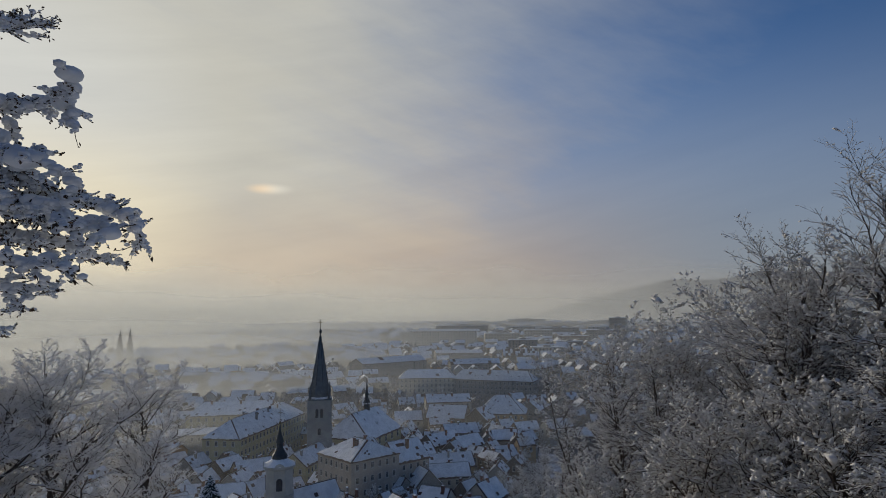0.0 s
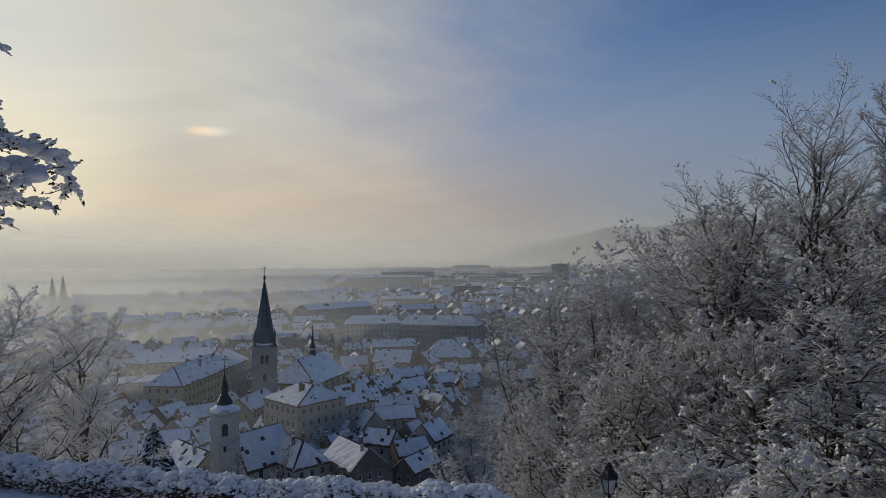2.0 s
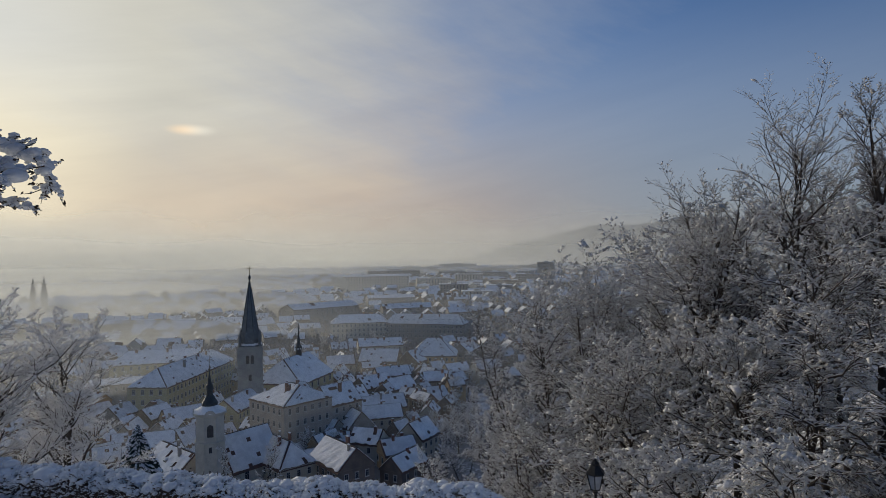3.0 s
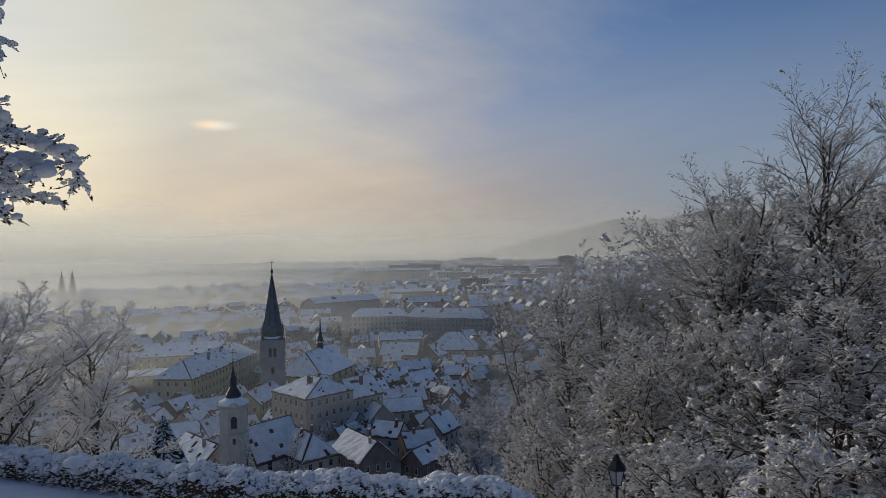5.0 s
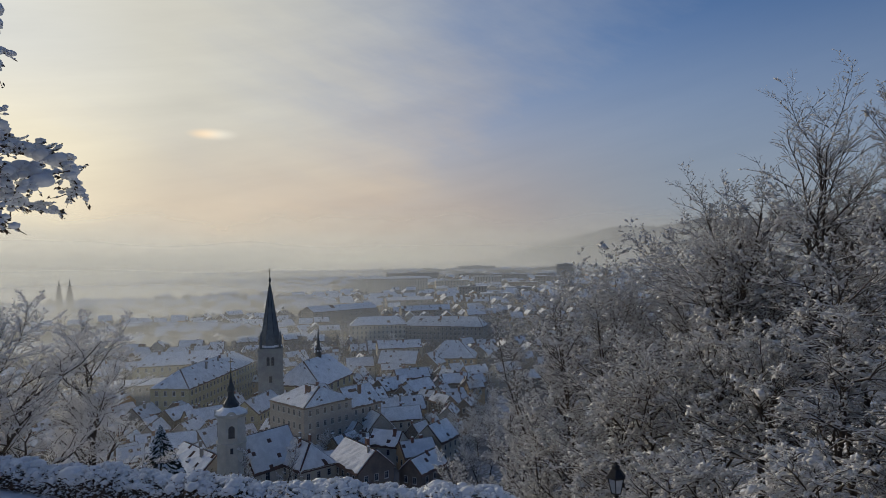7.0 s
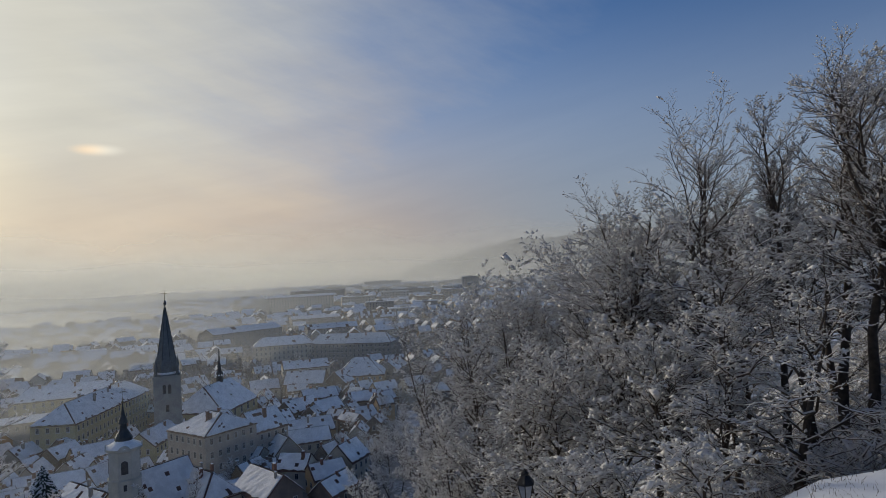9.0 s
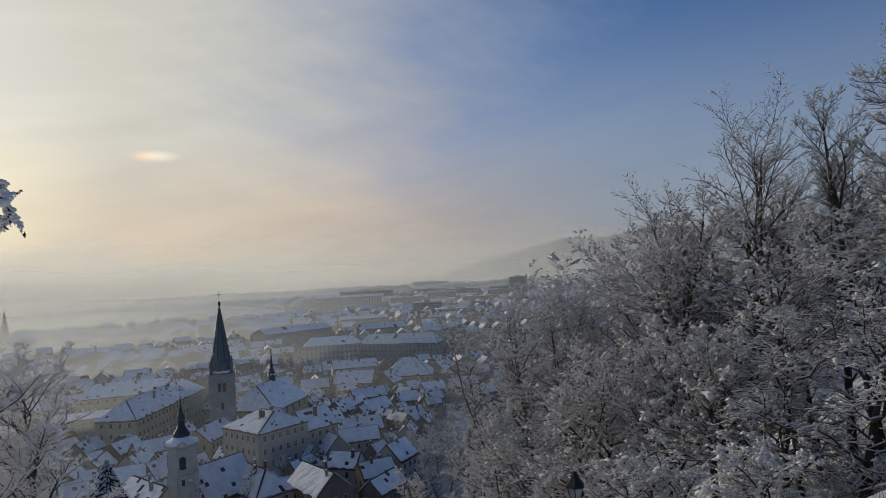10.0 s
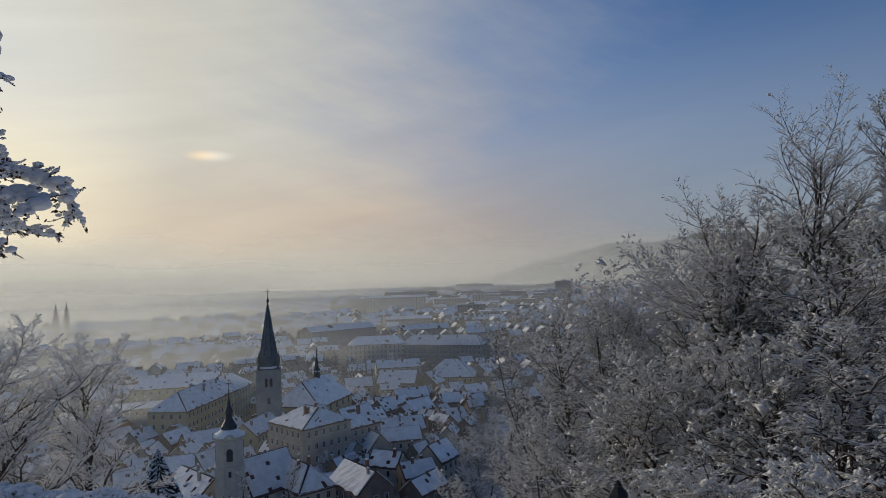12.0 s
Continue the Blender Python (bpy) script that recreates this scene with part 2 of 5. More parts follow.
def box(bm, x0, x1, y0, y1, z0, z1, top=1.0):
    """A box, tapered to its top."""
    cx, cy = (x0 + x1) / 2, (y0 + y1) / 2
    low = [bm.verts.new(p) for p in ((x0, y0, z0), (x1, y0, z0), (x1, y1, z0), (x0, y1, z0))]
    high = [bm.verts.new((cx + (v.co.x - cx) * top, cy + (v.co.y - cy) * top, z1)) for v in low]
    bm.faces.new(low[::-1]), bm.faces.new(high)
    for i in range(4):
        j = (i + 1) % 4
        bm.faces.new((low[i], low[j], high[j], high[i]))
    return bm


def lathe(bm, rings, sides, turn=0.0, cx=0.0, cy=0.0):
    """A closed body of rings (radius, height)."""
    loops = []
    for r, z in rings:
        loops.append([bm.verts.new((cx + r * math.cos(turn + 2 * math.pi * i / sides), cy + r * math.sin(turn + 2 * math.pi * i / sides), z)) for i in range(sides)])
    for a, b in zip(loops, loops[1:]):
        for i in range(sides):
            j = (i + 1) % sides
            bm.faces.new((a[i], a[j], b[j], b[i]))
    bm.faces.new(loops[0][::-1]), bm.faces.new(loops[-1])
    return bm


def tubes(p0, p1, r0, r1, sides):
    """Tapered tubes from p0 to p1, one after the other: points and quads."""
    p0, p1 = np.asarray(p0, float), np.asarray(p1, float)
    d = p1 - p0
    d /= np.linalg.norm(d, axis=1, keepdims=True) + 1e-9
    ref = np.where(np.abs(d[:, 2:]) > 0.9, np.array([[1.0, 0, 0]]), np.array([[0, 0, 1.0]]))
    u = np.cross(d, ref)
    u /= np.linalg.norm(u, axis=1, keepdims=True) + 1e-9
    w = np.cross(d, u)
    a = np.arange(sides) * 2 * math.pi / sides + math.pi / 2
    ring = u[:, None] * np.cos(a)[None, :, None] + w[:, None] * np.sin(a)[None, :, None]
    v = np.concatenate([p0[:, None] + ring * np.asarray(r0)[:, None, None], p1[:, None] + ring * np.asarray(r1)[:, None, None]], 1)
    i, j = np.arange(sides), (np.arange(sides) + 1) % sides
    q = np.stack([i, j, j + sides, i + sides], 1)
    faces = (np.arange(len(p0))[:, None, None] * 2 * sides + q[None]).reshape(-1, 4)
    return v.reshape(-1, 3), faces


def ball_template(level):
    bm = bmesh.new()
    bmesh.ops.create_icosphere(bm, subdivisions=level, radius=1.0)
    v = np.array([p.co[:] for p in bm.verts])
    f = np.array([[p.index for p in q.verts] for q in bm.faces])
    bm.free()
    return v, f


BALLS = {1: ball_template(1), 2: ball_template(2)}
OCTA = (np.array([[1, 0, 0], [-1, 0, 0], [0, 1, 0], [0, -1, 0], [0, 0, 1], [0, 0, -0.6]], float),
        np.array([[0, 2, 4], [2, 1, 4], [1, 3, 4], [3, 0, 4], [2, 0, 5], [1, 2, 5], [3, 1, 5], [0, 3, 5]]))


TUFT = (np.array([[1, 0, -0.3], [-0.5, 0.87, -0.3], [-0.6, -0.8, -0.3], [0.1, 0, 0.8]], float), np.array([[0, 1, 3], [1, 2, 3], [2, 0, 3], [0, 2, 1]]))


def lumps(centres, sizes, rng, form=OCTA, jitter=0.25):
    """Many uneven lumps: sizes is (n, 3)."""
    tv, tf = form
    v = tv[None] * (1 + rng.uniform(-jitter, jitter, (len(centres), len(tv), 1)))
    turn = rng.uniform(0, 6.28, len(centres))
    c, s = np.cos(turn)[:, None], np.sin(turn)[:, None]
    v = v * np.asarray(sizes)[:, None, :]
    v = np.stack([v[..., 0] * c - v[..., 1] * s, v[..., 0] * s + v[..., 1] * c, v[..., 2]], 2) + np.asarray(centres)[:, None]
    f = tf[None] + (np.arange(len(centres)) * len(tv))[:, None, None]
    return v.reshape(-1, 3), f.reshape(-1, 3)


def joined(*pieces):
    vs, fs, n = [], [], 0
    for v, f in pieces:
        vs.append(v), fs.append(f + n)
        n += len(v)
    return np.concatenate(vs), np.concatenate(fs)


# ---- the ground: a terrace on the hill, the slope, the plain ----
def smooth(x, a, b):
    t = np.clip((x - a) / (b - a), 0, 1)
    return t * t * (3 - 2 * t)


def ground_height(x, y):
    x, y = np.asarray(x, float), np.asarray(y, float)
    edge = 15.4 - 0.10 * x - 3.6 * smooth(x, 2.6, 4.4) + 5.0 * smooth(x, 9.0, 12.5) + 45 * smooth(x, 14, 60)
    out = np.maximum(y - edge, 0) + 0.9 * np.maximum(-12 - x, 0)
    hill = 66.0 + 0.055 * np.clip(-5 - x, 0, 8) + 4.5 * (1 - smooth(y, 3.0, 9.0)) + 0.10 * np.clip(x - 8, 0, 9) - 0.22 * np.clip(x - 1.5, 0, 3) * smooth(y, 11, 15)
    fall = np.where(out < 100, out * 0.62, 62 + (out - 100) * 0.05)
    town = 8.0 * (1 - smooth(y, 150, 300)) * smooth(y, 40, 120)
    return np.maximum(hill - fall, town)


def ground():
    rng = np.random.default_rng(4)
    t = np.linspace(-1, 1, 241)
    s = np.sign(t) * (np.abs(t) * 60 + np.abs(t) ** 5 * 4700)
    xs, ys = np.meshgrid(s, s + 30)
    z = ground_height(xs, ys)
    near = np.hypot(xs, ys) < 60
    z = z + np.where(near, 0.06, 0.3) * np.sin(xs * 1.3 + np.sin(ys * 0.9)) * np.cos(ys * 1.1) * np.where(np.hypot(xs, ys) < 400, 1, 0)
    n = len(t)
    v = np.stack([xs, ys, z], 2).reshape(-1, 3)
    i = np.arange(n * n).reshape(n, n)
    f = np.stack([i[:-1, :-1], i[:-1, 1:], i[1:, 1:], i[1:, :-1]], 2).reshape(-1, 4)
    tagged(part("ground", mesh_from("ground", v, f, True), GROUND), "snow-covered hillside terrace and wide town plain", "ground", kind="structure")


ground()


def far_hill(name, az0, az1, dist, depth, peak, seed, label):
    """A long wooded ridge, from one bearing to another."""
    rng = np.random.default_rng(seed)
    n, m = 90, 14
    az = np.radians(np.linspace(az0, az1, n))
    u = np.linspace(0, 1, n)
    crest = peak(u) * (1 + 0.03 * np.sin(u * 40) + 0.02 * np.sin(u * 93 + 1)) + rng.uniform(-2, 2, n)
    w = np.linspace(0, 1, m)
    prof = np.sin(w * math.pi / 2) ** 1.2
    d = dist + depth * w[None]
    z = crest[:, None] * prof[None]
    v = np.stack([np.sin(az)[:, None] * d, np.cos(az)[:, None] * d, z - 1], 2).reshape(-1, 3)
    i = np.arange(n * m).reshape(n, m)
    f = np.stack([i[:-1, :-1], i[1:, :-1], i[1:, 1:], i[:-1, 1:]], 2).reshape(-1, 4)
    tagged(part(name, mesh_from(name, v, f, True), FAR_FOREST), label, "hill", kind="structure")


far_hill("backdrop_hill", 0, 46, 3400, 500, lambda u: 2 + 205 * smooth(u, 0.01, 0.38) + 30 * u, 3, "misty wooded hill beyond the town")
far_hill("backdrop_ridge", 8, 52, 4000, 500, lambda u: 90 + 175 * smooth(u, 0, 0.36) + 30 * u, 5, "faint higher ridge in the haze")


def skylight_blocker():
    """An unseen dark slope in place of the castle hill, added behind the terrace to block skylight."""
    rng = np.random.default_rng(9)
    # never in view: it only dims what faces back towards the terrace
    n, m = 80, 12
    az = np.radians(np.linspace(78, 284, n))
    w = np.linspace(0, 1, m)
    d = 14 + 62 * w
    z = 69.0 + 52 * w[None] ** 1.1 * (0.85 + 0.15 * np.sin(az * 5)[:, None]) + rng.uniform(-0.8, 0.8, (n, m))
    v = np.stack([np.sin(az)[:, None] * d, np.cos(az)[:, None] * d, z], 2).reshape(-1, 3)
    i = np.arange(n * m).reshape(n, m)
    f = np.stack([i[:-1, :-1], i[:-1, 1:], i[1:, 1:], i[1:, :-1]], 2).reshape(-1, 4)
    tagged(part("backdrop_skylight_blocker", mesh_from("backdrop_skylight_blocker", v, f, True), BLOCKER_DARK), "unseen dark slope added behind the terrace to block skylight", "hill", kind="structure")


skylight_blocker()


# distance haze is made of see-through arcs centred on the eye, not a volume
def haze_sheet(dist, density, low, high, tall, thin, left=-31, right=4):
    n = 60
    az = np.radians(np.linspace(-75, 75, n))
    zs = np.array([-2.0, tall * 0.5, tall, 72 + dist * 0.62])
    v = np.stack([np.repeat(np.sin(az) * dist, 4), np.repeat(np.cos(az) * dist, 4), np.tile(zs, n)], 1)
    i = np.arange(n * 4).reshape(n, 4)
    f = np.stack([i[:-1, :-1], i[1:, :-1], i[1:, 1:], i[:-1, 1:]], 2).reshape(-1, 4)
    tagged(part("haze_sheet", mesh_from("haze_sheet", v, f, True), haze_material("mist", density, low, high, left, right, thin)),
           "curved translucent sheet standing in for winter haze over town", "mist", kind="structure")


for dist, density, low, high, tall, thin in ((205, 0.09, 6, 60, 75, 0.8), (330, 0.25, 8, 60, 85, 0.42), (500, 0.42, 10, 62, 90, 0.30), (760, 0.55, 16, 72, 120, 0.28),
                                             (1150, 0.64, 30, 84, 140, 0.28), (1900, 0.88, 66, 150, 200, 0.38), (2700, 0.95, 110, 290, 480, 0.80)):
    haze_sheet(dist, density, low, high, tall, thin)


# ---- houses ----
def gable_sheet(length, width, eave, ridge, hip0, hip1, over, lift, thick, cells, rng, ragged=0.0, holes=0.0):
    """Two slopes (and hips) of a roof as thick sheets, in the frame of the ridge along x."""
    half, run = width / 2 + over, length / 2 + over * 0.6
    drop = (ridge - eave) * half / (width / 2)
    bm = bmesh.new()
    def slope(p00, p10, p11, p01):
        # p00, p10 at the eave; p01, p11 at the ridge
        nu = max(2, int((p10 - p00).length / cells))
        nv = max(2, int((p01 - p00).length / cells))
        normal = (p10 - p00).cross(p01 - p00)
        if normal.length < 1e-6:
            normal = (p10 - p00).cross(p11 - p00)
        normal.normalize()
        if ragged:
            # the snow stops short of ridge, hips and verges, where the tiles stay bare
            mid = (p00 + p10 + p11 + p01) / 4
            p00, p10, p11, p01 = (p + (mid - p).normalized() * 0.34 for p in (p00, p10, p11, p01))
        low, high = {}, {}
        for a in range(nu + 1):
            rag = rng.uniform(0, ragged) if ragged else 0.0
            for b in range(nv + 1):
                s, t = a / nu, b / nv
                if ragged and b == 0:
                    t += rag / max(1.0, (p01 - p00).length)
                p = (p00.lerp(p10, s)).lerp(p01.lerp(p11, s), t)
                puff = rng.uniform(-0.3, 0.3) * thick if thick > 0.2 and 0 < b else 0
                low[a, b] = bm.verts.new(p + normal * lift)
                high[a, b] = bm.verts.new(p + normal * (lift + thick + puff - (0.1 if b == 0 else 0)))
        for a in range(nu):
            for b in range(nv):
                if holes and rng.random() < holes:
                    continue
                bm.faces.new((high[a, b], high[a + 1, b], high[a + 1, b + 1], high[a, b + 1]))
                if b == 0:
                    bm.faces.new((low[a, b], low[a + 1, b], high[a + 1, b], high[a, b]))
        for b in range(nv):
            bm.faces.new((low[0, b + 1], low[0, b], high[0, b], high[0, b + 1]))
            bm.faces.new((low[nu, b], low[nu, b + 1], high[nu, b + 1], high[nu, b]))
    z0 = ridge - drop
    r0, r1 = -run + (half if hip0 else 0) * hip0, run - (half if hip1 else 0) * hip1
    r0, r1 = (r0, r1) if r0 < r1 else ((r0 + r1) / 2 - 0.05, (r0 + r1) / 2 + 0.05)
    a, b, c, d = Vector((-run, -half, z0)), Vector((run, -half, z0)), Vector((run, half, z0)), Vector((-run, half, z0))
    e, f = Vector((r0, 0, ridge)), Vector((r1, 0, ridge))
    slope(a, b, f, e), slope(c, d, e, f)
    if hip0:
        slope(d, a, e, e)
    if hip1:
        slope(b, c, f, f)
    bmesh.ops.remove_doubles(bm, verts=bm.verts, dist=0.001)
    return bm


def window_meshes():
    bm = box(bmesh.new(), -0.62, 0.62, -0.06, 0.03, -0.95, 0.95)
    box(bm, -0.72, 0.72, -0.12, 0.02, -1.08, -0.95)
    frame_me = bpy.data.meshes.new("surround")
    bm.to_mesh(frame_me), bm.free()
    frame_me.materials.append(FRAME)
    bm = bmesh.new()
    for x0, x1 in ((-0.46, -0.03), (0.03, 0.46)):
        for z0, z1 in ((-0.80, 0.25), (0.31, 0.80)):
            box(bm, x0, x1, -0.075, -0.05, z0, z1)
    pane = bpy.data.meshes.new("pane")
    bm.to_mesh(pane), bm.free()
    pane.materials.append(GLASS)
    return frame_me, pane


SURROUND, PANE = window_meshes()


def window(parent, x, y, z, yaw, size=1.0, tall=1.0):
    w = new("window", SURROUND)
    w.parent = parent
    w.matrix_basis = pose(x, y, z, 0, 0, yaw) @ Matrix.Diagonal((size, 1, size * tall, 1))
    p = new("pane", PANE)
    p.parent = w


def house(at, yaw, length, width, eave, ridge, wall, label, category="house", group="houses of the old town", hip=(0, 0), base=None,
          chimneys=1, dormers=0, rows=2, sides="f", seed=0, gap=3.0, win=1.0, holes=0.03, name="house", cells=1.2, storey=3.2):
    """A plastered house: at is the middle of its ridge, the ridge runs along its own x."""
    rng = random.Random(seed * 77 + int(at[0] * 13) + int(at[1] * 7))
    g = base if base is not None else float(ground_height(*at)) - 0.5
    h = thing(name, (at[0], at[1], g), yaw, label, category, group)
    e, r = eave - g, ridge - g
    half, run = width / 2, length / 2
    bm = box(bmesh.new(), -run, run, -half, half, 0, e)
    for s, flag in ((-1, hip[0]), (1, hip[1])):
        if not flag:
            x = s * run
            tri = [bm.verts.new((x, -half, e)), bm.verts.new((x, half, e)), bm.verts.new((x, 0, r))]
            inner = [bm.verts.new((x - s * 0.3, -half, e)), bm.verts.new((x - s * 0.3, half, e)), bm.verts.new((x - s * 0.3, 0, r))]
            bm.faces.new(tri if s > 0 else tri[::-1]), bm.faces.new(inner[::-1] if s > 0 else inner)
    box(bm, -run - 0.12, run + 0.12, -half - 0.12, half + 0.12, e - 0.45, e - 0.1)
    part("wall", bm, PLASTER[wall], h)
    part("roof", gable_sheet(length, width, e, r, *hip, 0.5, 0.0, 0.14, 4.0, rng), TILE, h)
    part("roof_snow", gable_sheet(length, width, e, r, *hip, 0.30, 0.15, 0.26, cells, rng, 0.5, holes), ROOF_SNOW, h, "thick snow lying on the roof")
    for i in range(chimneys):
        x = rng.uniform(-0.38, 0.38) * length * (0.6 if any(hip) else 1)
        y = rng.choice((-1, 1)) * rng.uniform(0.06, 0.24) * width
        z = r - (r - e) * abs(y) / half
        w = rng.uniform(0.35, 0.6)
        bm = box(bmesh.new(), x - w, x + w, y - w * 0.7, y + w * 0.7, z - 0.6, r + rng.uniform(0.5, 1.1))
        top = max(v.co.z for v in bm.verts)
        box(bm, x - w - 0.12, x + w + 0.12, y - w * 0.7 - 0.12, y + w * 0.7 + 0.12, top, top + 0.15)
        c = part("chimney", bm, BRICK if rng.random() < 0.7 else PLASTER["grey"], h)
        part("chimney_snow", box(bmesh.new(), x - w, x + w, y - w * 0.6, y + w * 0.6, top + 0.15, top + 0.4, 0.75), SNOW, c)
    for i in range(dormers):
        x = -run * 0.72 + (i + 0.5) * length * 0.72 / dormers
        for sy in (-1, 1):
            y, z = sy * half * 0.62, e + (r - e) * 0.38
            bm = box(bmesh.new(), x - 0.7, x + 0.7, min(y, y - sy * 1.8), max(y, y - sy * 1.8), z - 0.6, z + 1.0)
            d = part("dormer", bm, PLASTER[wall], h)
            box_snow = box(bmesh.new(), x - 0.95, x + 0.95, min(y + sy * 0.3, y - sy * 2.2), max(y + sy * 0.3, y - sy * 2.2), z + 1.0, z + 1.45, 0.6)
            part("dormer_snow", box_snow, ROOF_SNOW, d)
            part("dormer_window", box(bmesh.new(), x - 0.45, x + 0.45, min(y, y + sy * 0.04), max(y, y + sy * 0.04), z - 0.3, z + 0.75), GLASS, d)
    for row in range(rows):
        z = e - 1.9 - row * storey
        if z < 1.2:
            break
        for side in sides:
            span = length if side in "fb" else width
            n = max(1, int((span - 1.2) / gap))
            for i in range(n):
                s = (i + 0.5) / n * (span - 1.6) - (span - 1.6) / 2
                x, y, a = {"f": (s, -half, 0), "b": (s, half, 180), "l": (-run, s, -90), "r": (run, s, 90)}[side]
                window(h, x, y, z, a, win)
    return h


def sides_to_hill(at, yaw):
    """Which sides of a house look towards the hill."""
    d = Vector((-at[0], -at[1])).normalized()
    out = ""
    for side, a in (("f", -90), ("b", 90), ("l", 180), ("r", 0)):
        w = radians(yaw + a)
        if d.x * math.cos(w) + d.y * math.sin(w) > 0.12:
            out += side
    return out


PLACED = []


def town_house(x, y, yaw, length, width, ridge, rise, wall, label, base=None, **more):
    PLACED.append((x, y, max(length, width) * 0.62))
    return house((x, y), yaw, length, width, ridge - rise, ridge, wall, label, base=base, sides=sides_to_hill((x, y), yaw), **more)


# the large buildings round the big church
town_house(-106.7, 304.7, 83, 70, 17, 24, 6.5, "yellow", "long yellow school building with snowy hipped roof", hip=(1, 1), chimneys=7, rows=4, gap=3.4, storey=4.2, win=1.15, name="school_building", category="building")
town_house(-137, 347, 14, 44, 15, 22, 6, "yellow", "yellow rear wing with snow-covered roof", hip=(1, 0), chimneys=3, rows=3, storey=4.0, gap=3.6, name="school_building", category="building")
town_house(-148, 318, 20, 30, 17, 12.5, 1.6, "grey", "low flat-roofed hall under smooth snow", chimneys=1, rows=1, holes=0, name="hall", category="building")
town_house(-177, 377, 28, 18, 12, 12, 4, "beige", "small beige house with snowy roof", dormers=1)
church_nave = town_house(-56.7, 304.9, 73, 34, 24, 24, 10, "yellow", "yellow church nave with steep snowy roof", hip=(0.5, 0.3), chimneys=0, rows=1, gap=6, win=1.6, dormers=1, name="church_nave", category="church")
o = 24 - church_nave.location.z
turret = part("ridge_turret", lathe(bmesh.new(), ((1.5, o - 1.5), (1.5, o + 2.4), (1.9, o + 2.6), (1.7, o + 3.6), (1.0, o + 4.6), (0.8, o + 5.4), (0.8, o + 6.6), (1.05, o + 6.8), (0.5, o + 8.2), (0.1, o + 15.0)), 8, 0, 4.0, 0.0), COPPER, church_nave, "dark slender ridge turret")
part("turret_snow", lathe(bmesh.new(), ((1.95, o + 2.6), (1.8, o + 3.1), (1.5, o + 3.5)), 8, 0.2, 4.0, 0.0), ROOF_SNOW, turret)
town_house(-52, 276, 20, 16, 9, 17, 4, "yellow", "low yellow presbytery with snow-laden roof", hip=(0.6, 0.6), chimneys=1)
town_house(-43, 223, -44, 20.2, 19.7, 27.5, 5, "pink", "tall rose-grey town palace with hipped snowy roof", hip=(0.85, 0.5), chimneys=3, rows=4, gap=2.9, storey=4.2, win=1.1, name="town_palace", category="building")
town_house(-29, 233, 46, 14, 13, 25, 6, "pink", "rose-grey gabled wing with round attic window", hip=(0, 0), chimneys=1, rows=2)
town_house(-70, 258, 79, 26, 11, 17, 4.5, "yellow", "yellow townhouse with smooth snowy roof", chimneys=2)
town_house(-47.3, 178, 52, 16, 12, 24, 8.5, "white", "white chapel nave with steep snowy roof", chimneys=0, rows=1, gap=5, win=1.3, name="chapel_nave", category="church")
town_house(-37.8, 180, -50, 20, 11, 21, 5.5, "beige", "townhouse roof under wet snow beside the chapel", hip=(0, 0.8), chimneys=3, dormers=1)
# the quarter below the hill
town_house(-19.2, 361.7, -12, 22, 15, 18, 6, "brown", "brown gabled house with snowy roof", chimneys=2)
town_house(0.4, 365, 63, 20, 13, 17, 6, "brown", "dark gabled house with half-bare roof", chimneys=2, holes=0.1)
town_house(11.3, 372.6, -7, 27, 19, 22, 9, "ochre", "big ochre house with steep hipped snowy roof", hip=(1, 1), chimneys=2, dormers=2, rows=2)
town_house(-22, 406, 12, 28, 12, 18, 4, "beige", "long house with snow-covered roof", chimneys=4, dormers=2)
town_house(31, 392, 70, 24, 12, 17, 5, "grey", "gabled house with streaked half-bare snow", chimneys=3, holes=0.22)
town_house(-11.9, 328, 21, 18, 10, 14, 4, "grey", "low house with snowy roof", chimneys=3)
town_house(-20, 305, 49, 19, 11, 14, 4.5, "brown", "brown house with snowy gable roof", chimneys=2)
town_house(-8, 304, 44, 15, 10, 13, 4.5, "ochre", "ochre house with snowy gable roof", chimneys=2)
town_house(-30, 279, 37, 17, 11, 14, 4.5, "grey", "grey house with patchy snow on its roof", chimneys=2, holes=0.1)
town_house(-13.9, 262, 20, 19, 10, 14, 4.5, "ochre", "ochre townhouse with two chimneys in snow", chimneys=2, dormers=1)
town_house(-14, 247, 15, 17, 9, 13.5, 4, "beige", "beige townhouse with snowy roof", chimneys=1)
town_house(-21.6, 228, -62, 13, 10, 17, 5.5, "grey", "grey house with steep snowy roof and skylights", hip=(0.4, 0), chimneys=1, dormers=1)
town_house(-15, 204, -21, 10, 9, 16.5, 3.8, "white", "white cottage with smooth snowy roof", chimneys=1)
town_house(-32, 226, -34, 13, 9, 14.5, 4, "grey", "grey house with snowy roof", chimneys=1)
town_house(-20.5, 176, -54, 16.5, 11, 20.5, 5.0, "brown", "brick cottage with sheet-metal roof dusted white", chimneys=2, holes=0.0)
town_house(0.6, 209, 58, 11, 10, 17.5, 5.0, "beige", "beige gabled house with snowy roof", chimneys=2)
town_house(-6, 198, 25, 11, 9, 15, 3.8, "ochre", "ochre cottage with snowy roof and brick chimney", chimneys=2)
town_house(-3.4, 182, 56, 13, 7.5, 15.5, 3.5, "brown", "brown cottage under snow", chimneys=1)
town_house(10.1, 322, 12, 13, 10, 12, 4, "grey", "low grey house with snowy roof", chimneys=1)
town_house(22, 345, 30, 14, 9, 12, 4, "ochre", "ochre house with snow on the roof", chimneys=1)
town_house(8, 290, 30, 12, 9, 11, 4, "grey", "small house below the wooded slope", chimneys=1)
